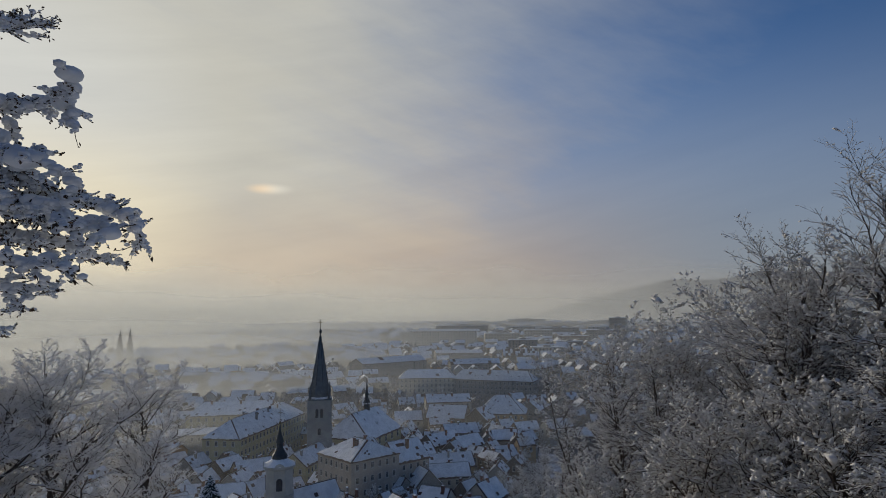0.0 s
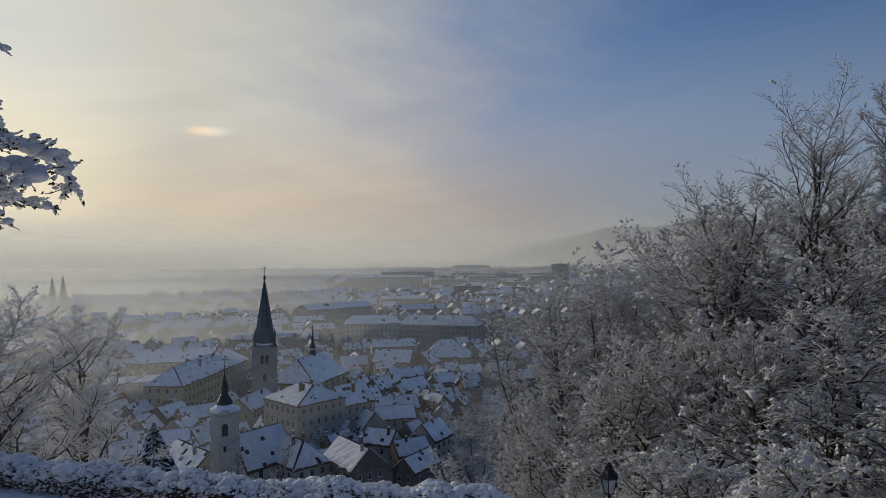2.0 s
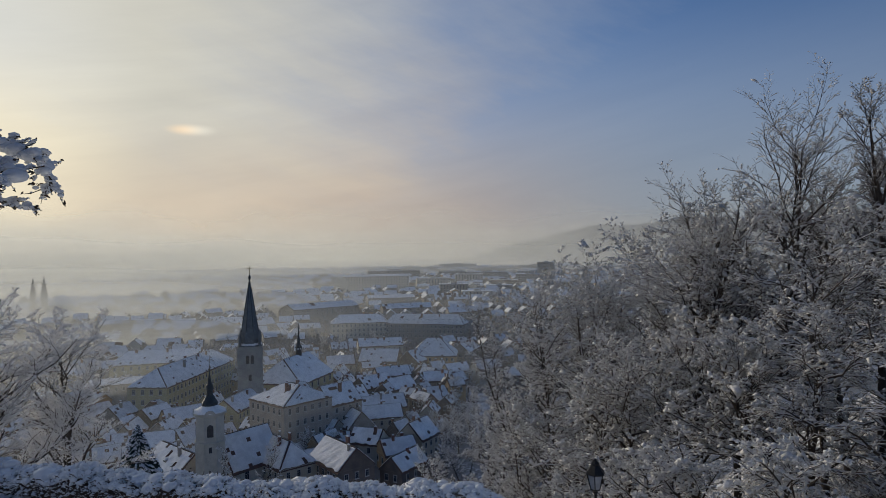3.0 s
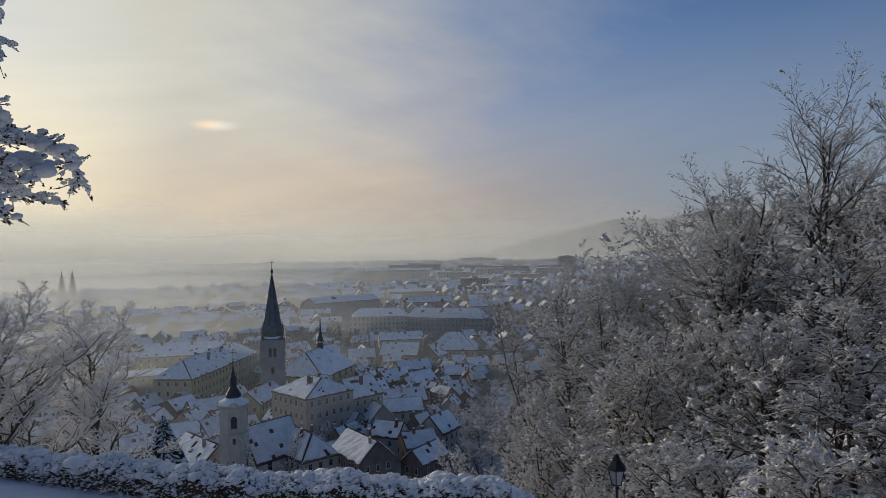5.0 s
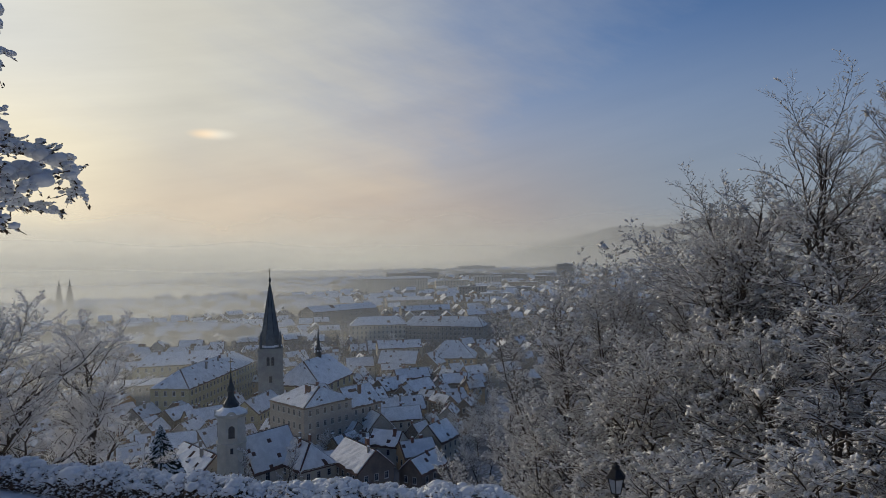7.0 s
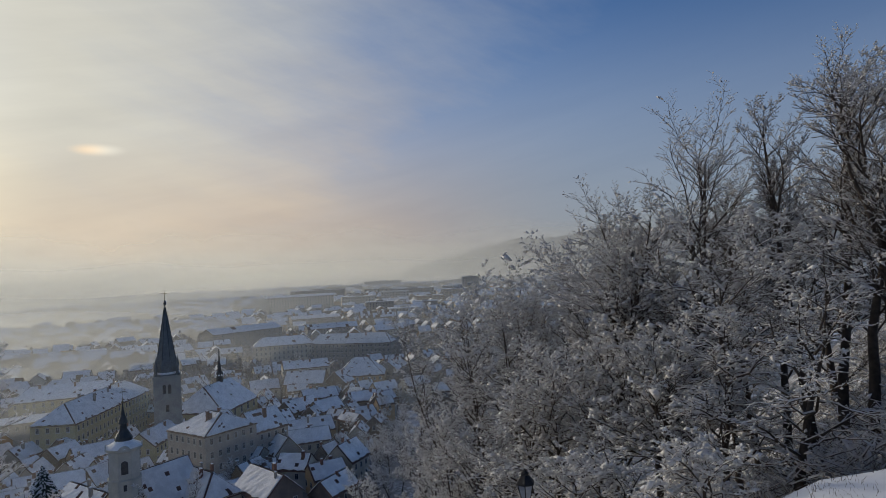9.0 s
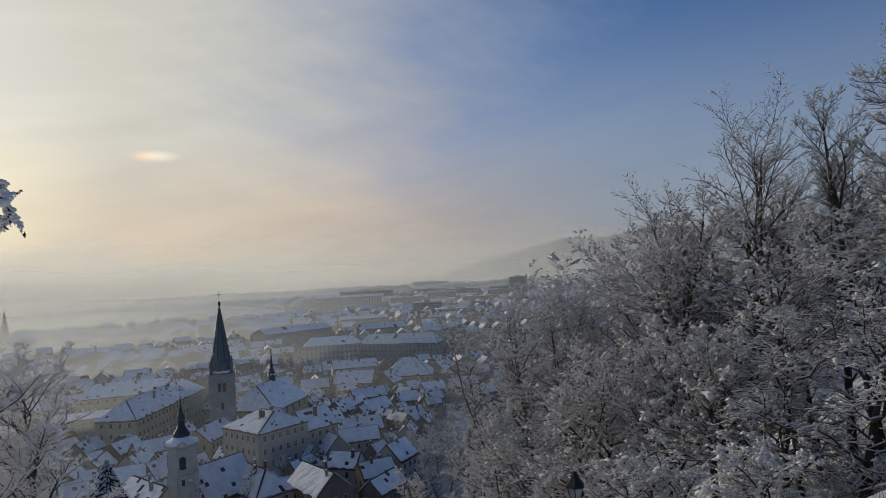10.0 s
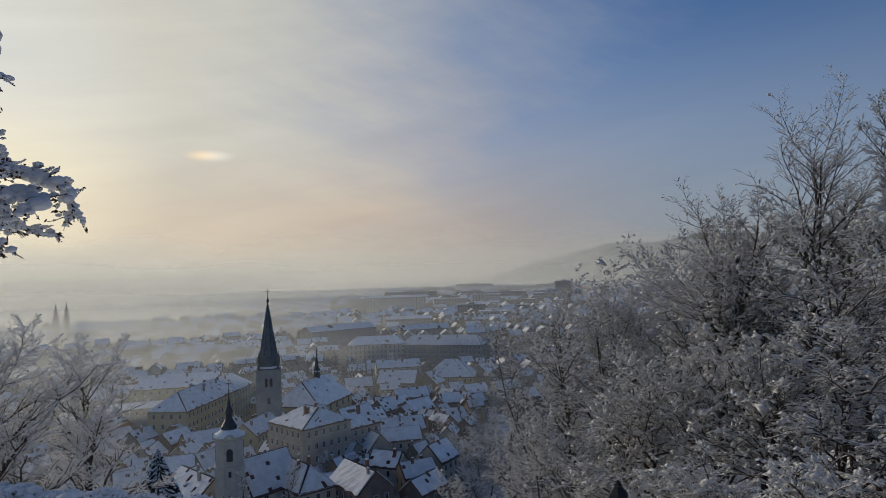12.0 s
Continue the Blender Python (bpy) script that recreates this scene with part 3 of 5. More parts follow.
# the roofs round the chapel
town_house(-120, 267, 78, 16, 9, 12, 4, "grey", "grey house with snowy roof", chimneys=2)
town_house(-103, 257, 69, 13, 9, 13, 4, "brown", "brown house with snowy roof and brick chimney", chimneys=2)
town_house(-91, 254, 40, 15, 9, 13, 4, "ochre", "ochre house with snowy roof", chimneys=2)
town_house(-90, 236, 81, 12, 9, 13, 4, "grey", "grey house with patchy snowy roof", chimneys=2, holes=0.08)
town_house(-76, 218, 56, 11, 10, 15, 5, "white", "white house with snowy roof", chimneys=1)
town_house(-103, 236, 95, 14, 8, 12.5, 4.5, "beige", "beige gabled house in snow", chimneys=1)
town_house(-67.6, 185, -44, 20, 13, 17.5, 5.5, "beige", "large snowy roof with small skylights", chimneys=2, dormers=1)
town_house(-84, 212, 20, 11, 8, 15, 4, "ochre", "ochre house with brick chimneys", chimneys=2)
town_house(-112, 290, 15, 14, 9, 10, 4, "grey", "grey house with snowy roof", chimneys=1)
town_house(-135, 275, 60, 14, 9, 10, 4, "beige", "beige house with snowy roof", chimneys=1)
town_house(-76, 200, 70, 9, 8, 14, 4, "brown", "brown cottage with snowy roof", chimneys=1)
town_house(-95, 205, 30, 12, 8, 13, 4, "grey", "grey cottage under snow", chimneys=1)
def infill():
    """Small houses that fill the blocks of the old town."""
    rng = random.Random(3)
    kinds = (("brown", "dark little house with snowy roof"), ("grey", "grey little house with snowy roof"), ("ochre", "ochre little house with snowy roof"), ("beige", "beige little house with snowy roof"))
    made = 0
    for k in range(2600):
        x, y = rng.uniform(-150, 34), rng.uniform(172, 350)
        length, width = rng.uniform(6.5, 11.5), rng.uniform(5.5, 8)
        if x > 30 - (345 - y) * 0.2 or made >= 125 or any(math.hypot(x - px, y - py) < r * 0.66 + length * 0.4 for px, py, r in PLACED):
            continue
        wall, label = rng.choice(kinds)
        made += 1
        town_house(x, y, rng.choice((20, 60, 60, -40, 82)) + rng.uniform(-12, 12), length, width, rng.uniform(9.5, 13.5) + max(0, 240 - y) * 0.03, width * rng.uniform(0.42, 0.58), wall, label,
                   chimneys=rng.choice((1, 1, 2)), rows=1, holes=rng.choice((0.02, 0.06, 0.12)), dormers=rng.choice((0, 0, 1)))


infill()
# the long tenements behind, and far public buildings
town_house(-44.9, 525, 6, 46, 17, 22, 6, "beige", "long beige tenement with snowy hipped roof", hip=(0.8, 0.8), chimneys=3, rows=3, gap=3.4, win=1.2, storey=3.8, dormers=1, cells=3, name="tenement", category="building")
town_house(10, 517, -18, 66, 17, 22, 7, "grey", "long grey tenement with dormers in snowy roof", hip=(0.7, 0.7), chimneys=5, rows=3, gap=3.4, win=1.2, storey=3.8, dormers=8, cells=3, name="tenement", category="building")
town_house(-50.8, 428, 20, 11, 9, 13, 4, "white", "small white house with snowy roof", dormers=1)
town_house(-31, 840, 10, 62, 30, 17, 3, "grey", "wide hall with pale snowy vaulted roof", chimneys=0, rows=1, cells=4, holes=0, name="market_hall", category="building")
town_house(48, 830, 4, 44, 16, 19, 8, "brown", "dark-roofed building with rows of dormers", chimneys=2, rows=2, dormers=8, holes=0.6, cells=3, name="tenement", category="building")
town_house(-14, 710, 18, 46, 14, 16, 5, "grey", "grey building with snowy roof", chimneys=4, rows=2, dormers=3, cells=3, name="tenement", category="building")
town_house(50, 673, 15, 32, 13, 14, 5, "beige", "beige building with snowy roof", chimneys=3, rows=2, dormers=2, cells=3)
town_house(-100, 690, 40, 80, 26, 20, 5, "grey", "long grey hall with snowy roof", chimneys=0, rows=2, gap=6, cells=5, name="hall", category="building")
town_house(-85, 1250, 6, 150, 24, 30, 3, "white", "long white government building with many windows", chimneys=0, rows=5, gap=5.0, storey=5, win=1.9, cells=8, holes=0, name="office_building", category="building")


def flat_block(x, y, yaw, length, width, top, wall, label, floors=4, bays=10, name="apartment_block"):
    """A flat-roofed block with bands of windows and a snow slab on its roof."""
    PLACED.append((x, y, length * 0.6))
    h = thing(name, (x, y, -0.3), yaw, label, "building", "blocks of the outer town")
    bm = box(bmesh.new(), -length / 2, length / 2, -width / 2, width / 2, 0, top)
    box(bm, -length / 2 - 0.2, length / 2 + 0.2, -width / 2 - 0.2, width / 2 + 0.2, top - 0.6, top + 0.5)
    box(bm, -length * 0.1, length * 0.12, -width / 5, width / 5, top + 0.5, top + 3.2)
    part("wall", bm, PLASTER[wall], h)
    part("roof_snow", box(bmesh.new(), -length / 2, length / 2, -width / 2, width / 2, top + 0.5, top + 0.95, 0.99), ROOF_SNOW, h)
    for fl in range(floors):
        z = (fl + 0.55) * (top - 1) / floors
        for b in range(bays):
            window(h, (b + 0.5) / bays * length - length / 2, -width / 2, z, 0, min(1.9, length / bays / 1.9))
    return h


flat_block(307, 1468, -12, 40, 22, 46, "grey", "dim grey tower block in the haze", 8, 6)
flat_block(255, 1400, -10, 60, 26, 22, "grey", "dim flat-roofed office block", 5, 10)
flat_block(150, 1120, -6, 46, 26, 13, "grey", "low block with bright snow on its flat roof", 2, 9)
flat_block(-58, 1850, 6, 150, 30, 21, "grey", "long dim hall with flat snowy roof", 3, 14)
flat_block(190, 1650, -5, 110, 30, 20, "grey", "grey flat-roofed block under snow", 4, 12)
flat_block(40, 1300, 4, 70, 24, 20, "beige", "beige block with snowy roof", 4, 12)
flat_block(120, 1380, -4, 60, 24, 24, "white", "white apartment block with snowy roof", 5, 10)

for x, y, length, top, wall, label in ((95, 960, 46, 13, "beige", "low beige block with snowy roof"), (175, 1240, 56, 17, "brown", "dark office block with snowy roof"), (70, 1120, 50, 16, "grey", "grey block with snowy roof"),
                                       (250, 1180, 50, 16, "grey", "grey block with snowy roof"), (330, 1750, 90, 18, "white", "white block pale in the haze"), (130, 1880, 110, 16, "beige", "long beige block in the haze"),
                                       (250, 2050, 120, 20, "grey", "long grey block in the haze"), (20, 2250, 130, 19, "grey", "long grey block in the haze"), (420, 2200, 110, 24, "grey", "grey block dim in the haze"),
                                       (180, 2600, 150, 24, "white", "white block pale in the haze"), (-60, 1560, 80, 20, "beige", "long beige block in the haze")):
    flat_block(x, y, -6 + 8 * math.sin(x), length, 24, top, wall, label, 4, 9)


# the outer town, street after street
def outer_town():
    rng = random.Random(11)
    walls = ("grey", "beige", "white", "ochre", "brown", "pink")
    count, d = 0, 345.0
    verts, faces, kinds = [], [], []

    def far_box(x, y, yaw, length, width, eave, ridge, rng):
        """A far house: walls, gables and a thick snowy roof that stands out over them."""
        c, w = math.cos(radians(yaw)), math.sin(radians(yaw))
        l, b, o = length / 2, width / 2, 0.5
        cut = (ridge - eave) / b * o
        pts = [(-l, -b, -1), (l, -b, -1), (l, b, -1), (-l, b, -1), (-l, -b, eave), (l, -b, eave), (l, b, eave), (-l, b, eave), (-l, 0, ridge), (l, 0, ridge),
               (-l - o, -b - o, eave - cut), (l + o, -b - o, eave - cut), (l + o, b + o, eave - cut), (-l - o, b + o, eave - cut), (-l - o, 0, ridge + 0.05), (l + o, 0, ridge + 0.05)]
        pts += [(px, py, pz + 0.5) for px, py, pz in pts[10:]]
        n = len(verts)
        verts.extend((x + px * c - py * w, y + px * w + py * c, pz) for px, py, pz in pts)
        for q, k in (((0, 1, 5, 4), 1), ((1, 2, 6, 5), 1), ((2, 3, 7, 6), 1), ((3, 0, 4, 7), 1), ((5, 6, 9, 9), 1), ((7, 4, 8, 8), 1),
                     ((16, 17, 21, 20), 0), ((18, 19, 20, 21), 0), ((10, 11, 17, 16), 0), ((12, 13, 19, 18), 0), ((11, 15, 21, 17), 0), ((15, 12, 18, 21), 0),
                     ((13, 14, 20, 19), 0), ((14, 10, 16, 20), 0), ((11, 10, 14, 15), 1), ((13, 12, 15, 14), 1)):
            faces.append([n + i for i in q if True][:3] if q[2] == q[3] else [n + i for i in q])
            kinds.append(k * wall_kind.randint(1, 4))

    wall_kind = random.Random(5)
    while d < 4500:
        step = 12 + d * 0.010
        az = -36.0
        while az < 24:
            grow = 1 + max(0, d - 700) / 1500
            length, width = rng.uniform(9, 17) * grow, rng.uniform(8, 11) * grow
            az += math.degrees((length + rng.uniform(2, 7) * grow) / d)
            a = az + rng.uniform(-0.4, 0.4)
            dd = d + rng.uniform(-0.35, 0.35) * step
            x, y = math.sin(radians(a)) * dd, math.cos(radians(a)) * dd
            if any(math.hypot(x - px, y - py) < r + length * 0.45 for px, py, r in PLACED):
                continue
            if rng.random() < 0.16 or (a > 16 and d < 500) or (a > -9 and 555 < d < 640):
                continue
            yaw = -a * 0.3 + rng.choice((8, 8, 98, 98, 40)) + rng.uniform(-9, 9)
            ridge = rng.uniform(9, 14) * (1 + (grow - 1) * 0.35)
            wall = rng.choice(walls)
            rise = rng.uniform(3.2, 4.8)
            if d > 560:
                far_box(x, y, yaw, length, width, ridge - rise, ridge, rng)
                continue
            house((x, y), yaw, length, width, ridge - rise, ridge, wall, f"distant {wall} house with snowy roof", group="houses of the outer town",
                  hip=rng.choice(((0, 0), (0, 0), (0.6, 0.6))), base=-0.3, chimneys=1, rows=1 if d < 470 else 0, sides=sides_to_hill((x, y), yaw), seed=count, cells=3.5, holes=0.05, win=1.2)
            count += 1
        d += step + 9 + d * 0.014
    me = bpy.data.meshes.new("far_houses")
    me.from_pydata(verts, [], faces)
    for m in (ROOF_SNOW, PLASTER["grey"], PLASTER["beige"], PLASTER["brown"], PLASTER["ochre"]):
        me.materials.append(m)
    me.polygons.foreach_set("material_index", kinds)
    tagged(part("far_houses", me, ROOF_SNOW), "snowy roofs of the far town in the haze", "houses", kind="stuff")


outer_town()


# the big church tower with its slender spire
def church_tower(x, y):
    t = thing("church_tower", (x, y, 0), 12, "tall grey church tower with slender dark green spire", "church tower")
    w = 4.8
    part("shaft", box(bmesh.new(), -w, w, -w, w, -0.5, 34.0), STONE, t)
    for z in (14.0, 24.4, 33.4):
        part("cornice", box(bmesh.new(), -w - 0.3, w + 0.3, -w - 0.3, w + 0.3, z, z + 0.6), STONE, t)
    for sx in (-1, 1):
        for sy in (-1, 1):
            part("corner_pier", box(bmesh.new(), sx * (w - 0.5) - 0.65, sx * (w - 0.5) + 0.65, sy * (w - 0.5) - 0.65, sy * (w - 0.5) + 0.65, -0.5, 33.0), STONE, t)
    for a in (0, 90, 180, 270):
        m = pose(0, 0, 0, 0, 0, a)
        for x0 in (-0.95, 0.95):
            bm = box(bmesh.new(), x0 - 0.6, x0 + 0.6, -w - 0.05, -w + 0.1, 27.0, 30.0)
            lathe(bm, ((0.6, 0), (0.6, 0.15)), 12)
            for v in bm.verts:
                if v.co.z < 5:
                    v.co = Vector((x0 + v.co.x, -w - 0.05 + v.co.z, 30.0 + v.co.y))
            bm.transform(m)
            part("belfry_window", bm, GLASS, t)
        bm = box(bmesh.new(), -0.6, 0.6, -w - 0.05, -w + 0.1, 20.0, 22.6)
        bm.transform(m)
        part("tower_window", bm, GLASS, t)
    # a steep gabled skirt, corner pinnacles, the eight-sided spire
    part("skirt_roof", lathe(bmesh.new(), ((w * 1.10, 34.0), (w * 1.0, 34.9), (4.7, 37.5), (4.0, 40.0)), 8, math.pi / 8), SLATE, t)
    for a in range(4):
        m = pose(0, 0, 0, 0, 0, a * 90)
        bm = bmesh.new()
        p = [bm.verts.new(q) for q in ((-2.2, -w + 0.3, 34.1), (2.2, -w + 0.3, 34.1), (0, -w + 0.3, 38.6), (0, -1.5, 38.6), (-2.2, -1.5, 34.1), (2.2, -1.5, 34.1))]
        for q in ((0, 1, 2), (1, 5, 3, 2), (4, 0, 2, 3)):
            bm.faces.new([p[i] for i in q])
        bm.transform(m)
        part("gable", bm, SLATE, t)
        bm = lathe(bmesh.new(), ((0.6, 33.8), (0.6, 36.6), (0.8, 36.8), (0.12, 40.4), (0.05, 41.2)), 6, 0, w - 0.9, w - 0.9)
        bm.transform(m)
        part("pinnacle", bm, SLATE, t)
    part("spire", lathe(bmesh.new(), ((4.3, 36.6), (3.35, 42.0), (1.85, 51.0), (0.28, 60.6), (0.16, 61.5)), 8, math.pi / 8), SLATE, t)
    for i in range(8):
        a = math.pi / 8 + i * math.pi / 4
        pts = [(4.36, 36.6), (3.41, 42.0), (1.90, 51.0), (0.30, 60.6)]
        v, f = tubes([(r * math.cos(a), r * math.sin(a), z) for r, z in pts[:-1]], [(r * math.cos(a), r * math.sin(a), z) for r, z in pts[1:]], np.full(3, 0.16), np.full(3, 0.12), 5)
        part("rib", mesh_from("rib", v, f), COPPER, t)
    part("snow_patch", lathe(bmesh.new(), ((w * 1.06, 34.5), (w * 1.02, 35.2), (w * 0.95, 35.7)), 8, math.pi / 8), ROOF_SNOW, t)
    part("finial", lathe(bmesh.new(), ((0.12, 61.3), (0.5, 62.0), (0.62, 62.5), (0.45, 63.1), (0.1, 63.6), (0.1, 64.2)), 10), COPPER, t)
    bm = box(bmesh.new(), -0.11, 0.11, -0.11, 0.11, 64.0, 67.6)
    box(bm, -1.1, 1.1, -0.1, 0.1, 66.1, 66.36)
    part("cross", bm, GILT, t)


church_tower(-68.9, 271.4)


# the white baroque chapel tower
def chapel_tower(x, y):
    g = float(ground_height(x, y)) - 0.5
    t = thing("chapel_tower", (x, y, g), 18, "white baroque chapel tower with dark onion spire", "church tower")
    o = -g
    part("shaft", lathe(bmesh.new(), ((3.75, 0), (3.75, o + 25.8), (3.55, o + 26.1), (3.55, o + 32.6)), 8, math.pi / 8), PLASTER["white"], t)
    part("string_course", lathe(bmesh.new(), ((3.85, o + 25.6), (3.95, o + 25.9), (3.85, o + 26.1)), 8, math.pi / 8), PLASTER["white"], t)
    part("cornice", lathe(bmesh.new(), ((3.6, o + 32.3), (4.1, o + 32.8), (4.15, o + 33.2)), 8, math.pi / 8), PLASTER["white"], t)
    for i in range(0, 8, 2):
        m = pose(0, 0, 0, 0, 0, i * 45)
        bm = box(bmesh.new(), -0.75, 0.75, -3.36, -3.2, o + 27.4, o + 29.7)
        lathe(bm, ((0.75, -500), (0.75, -499.84)), 14)
        for v in bm.verts:
            if v.co.z < -400:
                v.co = Vector((v.co.x, -3.36 + (v.co.z + 500), o + 29.7 + v.co.y))
        bm.transform(m)
        part("sound_window", bm, GLASS, t)
        bm = box(bmesh.new(), -0.35, 0.35, -3.52, -3.3, o + 23.6, o + 25.0)
        bm.transform(m)
        part("slit_window", bm, GLASS, t)
        bm = lathe(bmesh.new(), ((1.35, -500), (1.35, -499.7)), 14)
        for v in bm.verts:
            v.co = Vector((v.co.x, -4.0 + (v.co.z + 500), o + 32.7 + max(v.co.y, 0)))
        bm.transform(m)
        part("cornice_arch", bm, PLASTER["white"], t)
    part("cap_snow", lathe(bmesh.new(), ((4.1, o + 33.2), (3.9, o + 33.5), (3.0, o + 33.9), (2.3, o + 34.3), (1.7, o + 34.9)), 16), ROOF_SNOW, t, "snow on the swept cap")
    part("lantern", lathe(bmesh.new(), ((1.6, o + 34.1), (1.95, o + 34.6), (1.9, o + 35.4), (1.3, o + 36.4), (0.85, o + 37.2), (0.75, o + 38.4), (1.05, o + 38.6), (0.9, o + 39.4), (0.5, o + 40.4), (0.25, o + 41.8), (0.1, o + 43.2)), 12), COPPER, t)
    part("ball", lathe(bmesh.new(), ((0.08, o + 43.0), (0.28, o + 43.3), (0.28, o + 43.6), (0.06, o + 43.9)), 8), GILT, t)
    part("shaft_cross", box(bmesh.new(), -0.06, 0.06, -0.06, 0.06, o + 43.8, o + 47.0), GILT, t)
    part("cross_arm", box(bmesh.new(), -0.55, 0.55, -0.05, 0.05, o + 45.8, o + 45.98), GILT, t)


chapel_tower(-51.3, 162.1)


# twin towers of a distant church, nearly lost in the fog
for k, (dx, top) in enumerate(((-6.8, 0), (6.8, 1.2))):
    t = thing("distant_church_tower", (-417 + dx, 730 - dx * 0.2, 0), 20, "slender pointed church tower deep in fog", "church tower", "twin towers")
    part("shaft", box(bmesh.new(), -2.9, 2.9, -2.9, 2.9, -0.3, 31 + top), STONE, t)
    part("spire", lathe(bmesh.new(), ((3.6, 31 + top), (2.6, 34.5 + top), (0.15, 50 + top)), 8, math.pi / 8), SLATE, t)
nave = thing("distant_church", (-412, 748, 0), 60, "long church roof deep in fog", "church")
part("wall", box(bmesh.new(), -20, 20, -6.5, 6.5, -0.3, 18), STONE, nave)
part("roof_snow", gable_sheet(40, 13, 18, 24, 0, 0, 0.4, 0, 0.3, 8, random.Random(1)), ROOF_SNOW, nave)


# ---- trees ----
def branches(rng, base, height, spread, levels, trunk_r, first=0.25, lean=(0, 0), up=0.35, droop=0.0, crown=0.5, bend=0.16):
    """A bare tree, level by level, as (paths, radii): each branch is a bent path that tapers to its tip. levels: (shoots for each branch, their length as a
    share of the branch that bears them, pieces of each path)."""
    n = 8
    pts, d = [np.array(base, float)], np.array([lean[0], lean[1], 1.0])
    for i in range(n):
        d = d + rng.normal(0, 0.06, 3) * np.array([1, 1, 0.2])
        d /= np.linalg.norm(d)
        pts.append(pts[-1] + d * height / n)
    path, rad = np.array(pts)[None], (trunk_r * np.linspace(1, 0.1, n + 1) ** 0.9)[None]
    out = [(path, rad)]
    z = np.array([0, 0, 1.0])
    for lv, (count, share, bits) in enumerate(levels):
        m, k = path.shape[0], path.shape[1] - 1
        i = np.repeat(np.arange(m), count)
        low = first if lv == 0 else 0.16
        t = low + (1 - low) * (np.tile(np.arange(count), m) + rng.uniform(0, 1, m * count)) / count
        j = np.minimum((t * k).astype(int), k - 1)
        f = (t * k - j)[:, None]
        start = path[i, j] * (1 - f) + path[i, j + 1] * f
        pr = rad[i, j] * (1 - f[:, 0]) + rad[i, j + 1] * f[:, 0]
        axis = path[i, j + 1] - path[i, j]
        axis /= np.linalg.norm(axis, axis=1, keepdims=True) + 1e-9
        if lv == 0:
            turn = np.arange(m * count) * 2.4 + rng.normal(0, 0.4, m * count)
            dirs = np.stack([np.cos(turn), np.sin(turn), up + t * 1.3], 1)
            length = share * spread * np.sqrt(np.clip(1 - ((t - crown) / 0.62) ** 2, 0.1, 1)) * rng.uniform(0.75, 1.15, len(t))
        else:
            # shoots stand off to both sides of the branch, in a rather flat spray
            flat = np.cross(axis, z)
            flat /= np.linalg.norm(flat, axis=1, keepdims=True) + 1e-9
            rise = np.cross(flat, axis)
            sign = np.where(np.tile(np.arange(count), m) % 2 == 0, 1.0, -1.0)
            around = rng.normal(0, 0.75, len(t))
            off = flat * (sign * np.cos(around))[:, None] + rise * np.sin(around)[:, None]
            fork = rng.uniform(0.5, 0.95, (len(t), 1))
            dirs = axis * np.cos(fork) + off * np.sin(fork) + z * (up * 0.28 - droop)
            whole = np.linalg.norm(np.diff(path, axis=1), axis=2).sum(1)[i]
            length = np.maximum(share * whole * (1.15 - 0.8 * t) * rng.uniform(0.65, 1.25, len(t)), 0.10)
        dirs /= np.linalg.norm(dirs, axis=1, keepdims=True)
        r = np.minimum(pr * 0.7, length * 0.014 + 0.006)
        pts = [start]
        for q in range(bits):
            dirs = dirs + rng.normal(0, bend, dirs.shape) + z * (0.07 - droop * 0.3)
            dirs /= np.linalg.norm(dirs, axis=1, keepdims=True)
            pts.append(pts[-1] + dirs * (length / bits)[:, None])
        path = np.stack(pts, 1)
        rad = r[:, None] * np.linspace(1, 0.22, bits + 1)[None]
        out.append((path, rad))
    return out


def pieces(path, rad):
    """The straight pieces of all the paths of one level."""
    return path[:, :-1].reshape(-1, 3), path[:, 1:].reshape(-1, 3), rad[:, :-1].ravel(), rad[:, 1:].ravel()


def hung(p0, p1, r, th, fine=False):
    """Thin twigs with a ridge of snow on each: the wood below, the white cap above, which is one blade on the finest."""
    d = p1 - p0
    d /= np.linalg.norm(d, axis=1, keepdims=True) + 1e-9
    up = np.array([0, 0, 1.0]) - d * d[:, 2:]
    up /= np.linalg.norm(up, axis=1, keepdims=True) + 1e-9
    side = np.cross(d, up)
    n = len(p0)
    low = up * r[:, None] * 2.2
    wood = np.stack([p0, p1, p1 - low * 0.6, p0 - low], 1).reshape(-1, 3)
    wf = np.arange(n)[:, None] * 4 + np.arange(4)[None]
    t = th[:, None]
    if fine:
        return (wood, wf), (np.stack([p0 - side * t * 0.4, p1 - side * t * 0.4, p1 + up * t * 1.2 + side * t * 0.4, p0 + up * t * 1.5 + side * t * 0.4], 1).reshape(-1, 3), wf)
    cap = np.stack([p0 + side * t * 0.8, p1 + side * t * 0.6, p1 + up * t * 0.9, p0 + up * t * 1.1, p1 - side * t * 0.6, p0 - side * t * 0.8], 1).reshape(-1, 3)
    cf = np.concatenate([np.arange(n)[:, None] * 6 + np.array([[0, 1, 2, 3]]), np.arange(n)[:, None] * 6 + np.array([[3, 2, 4, 5]])])
    return (wood, wf), (cap, cf)


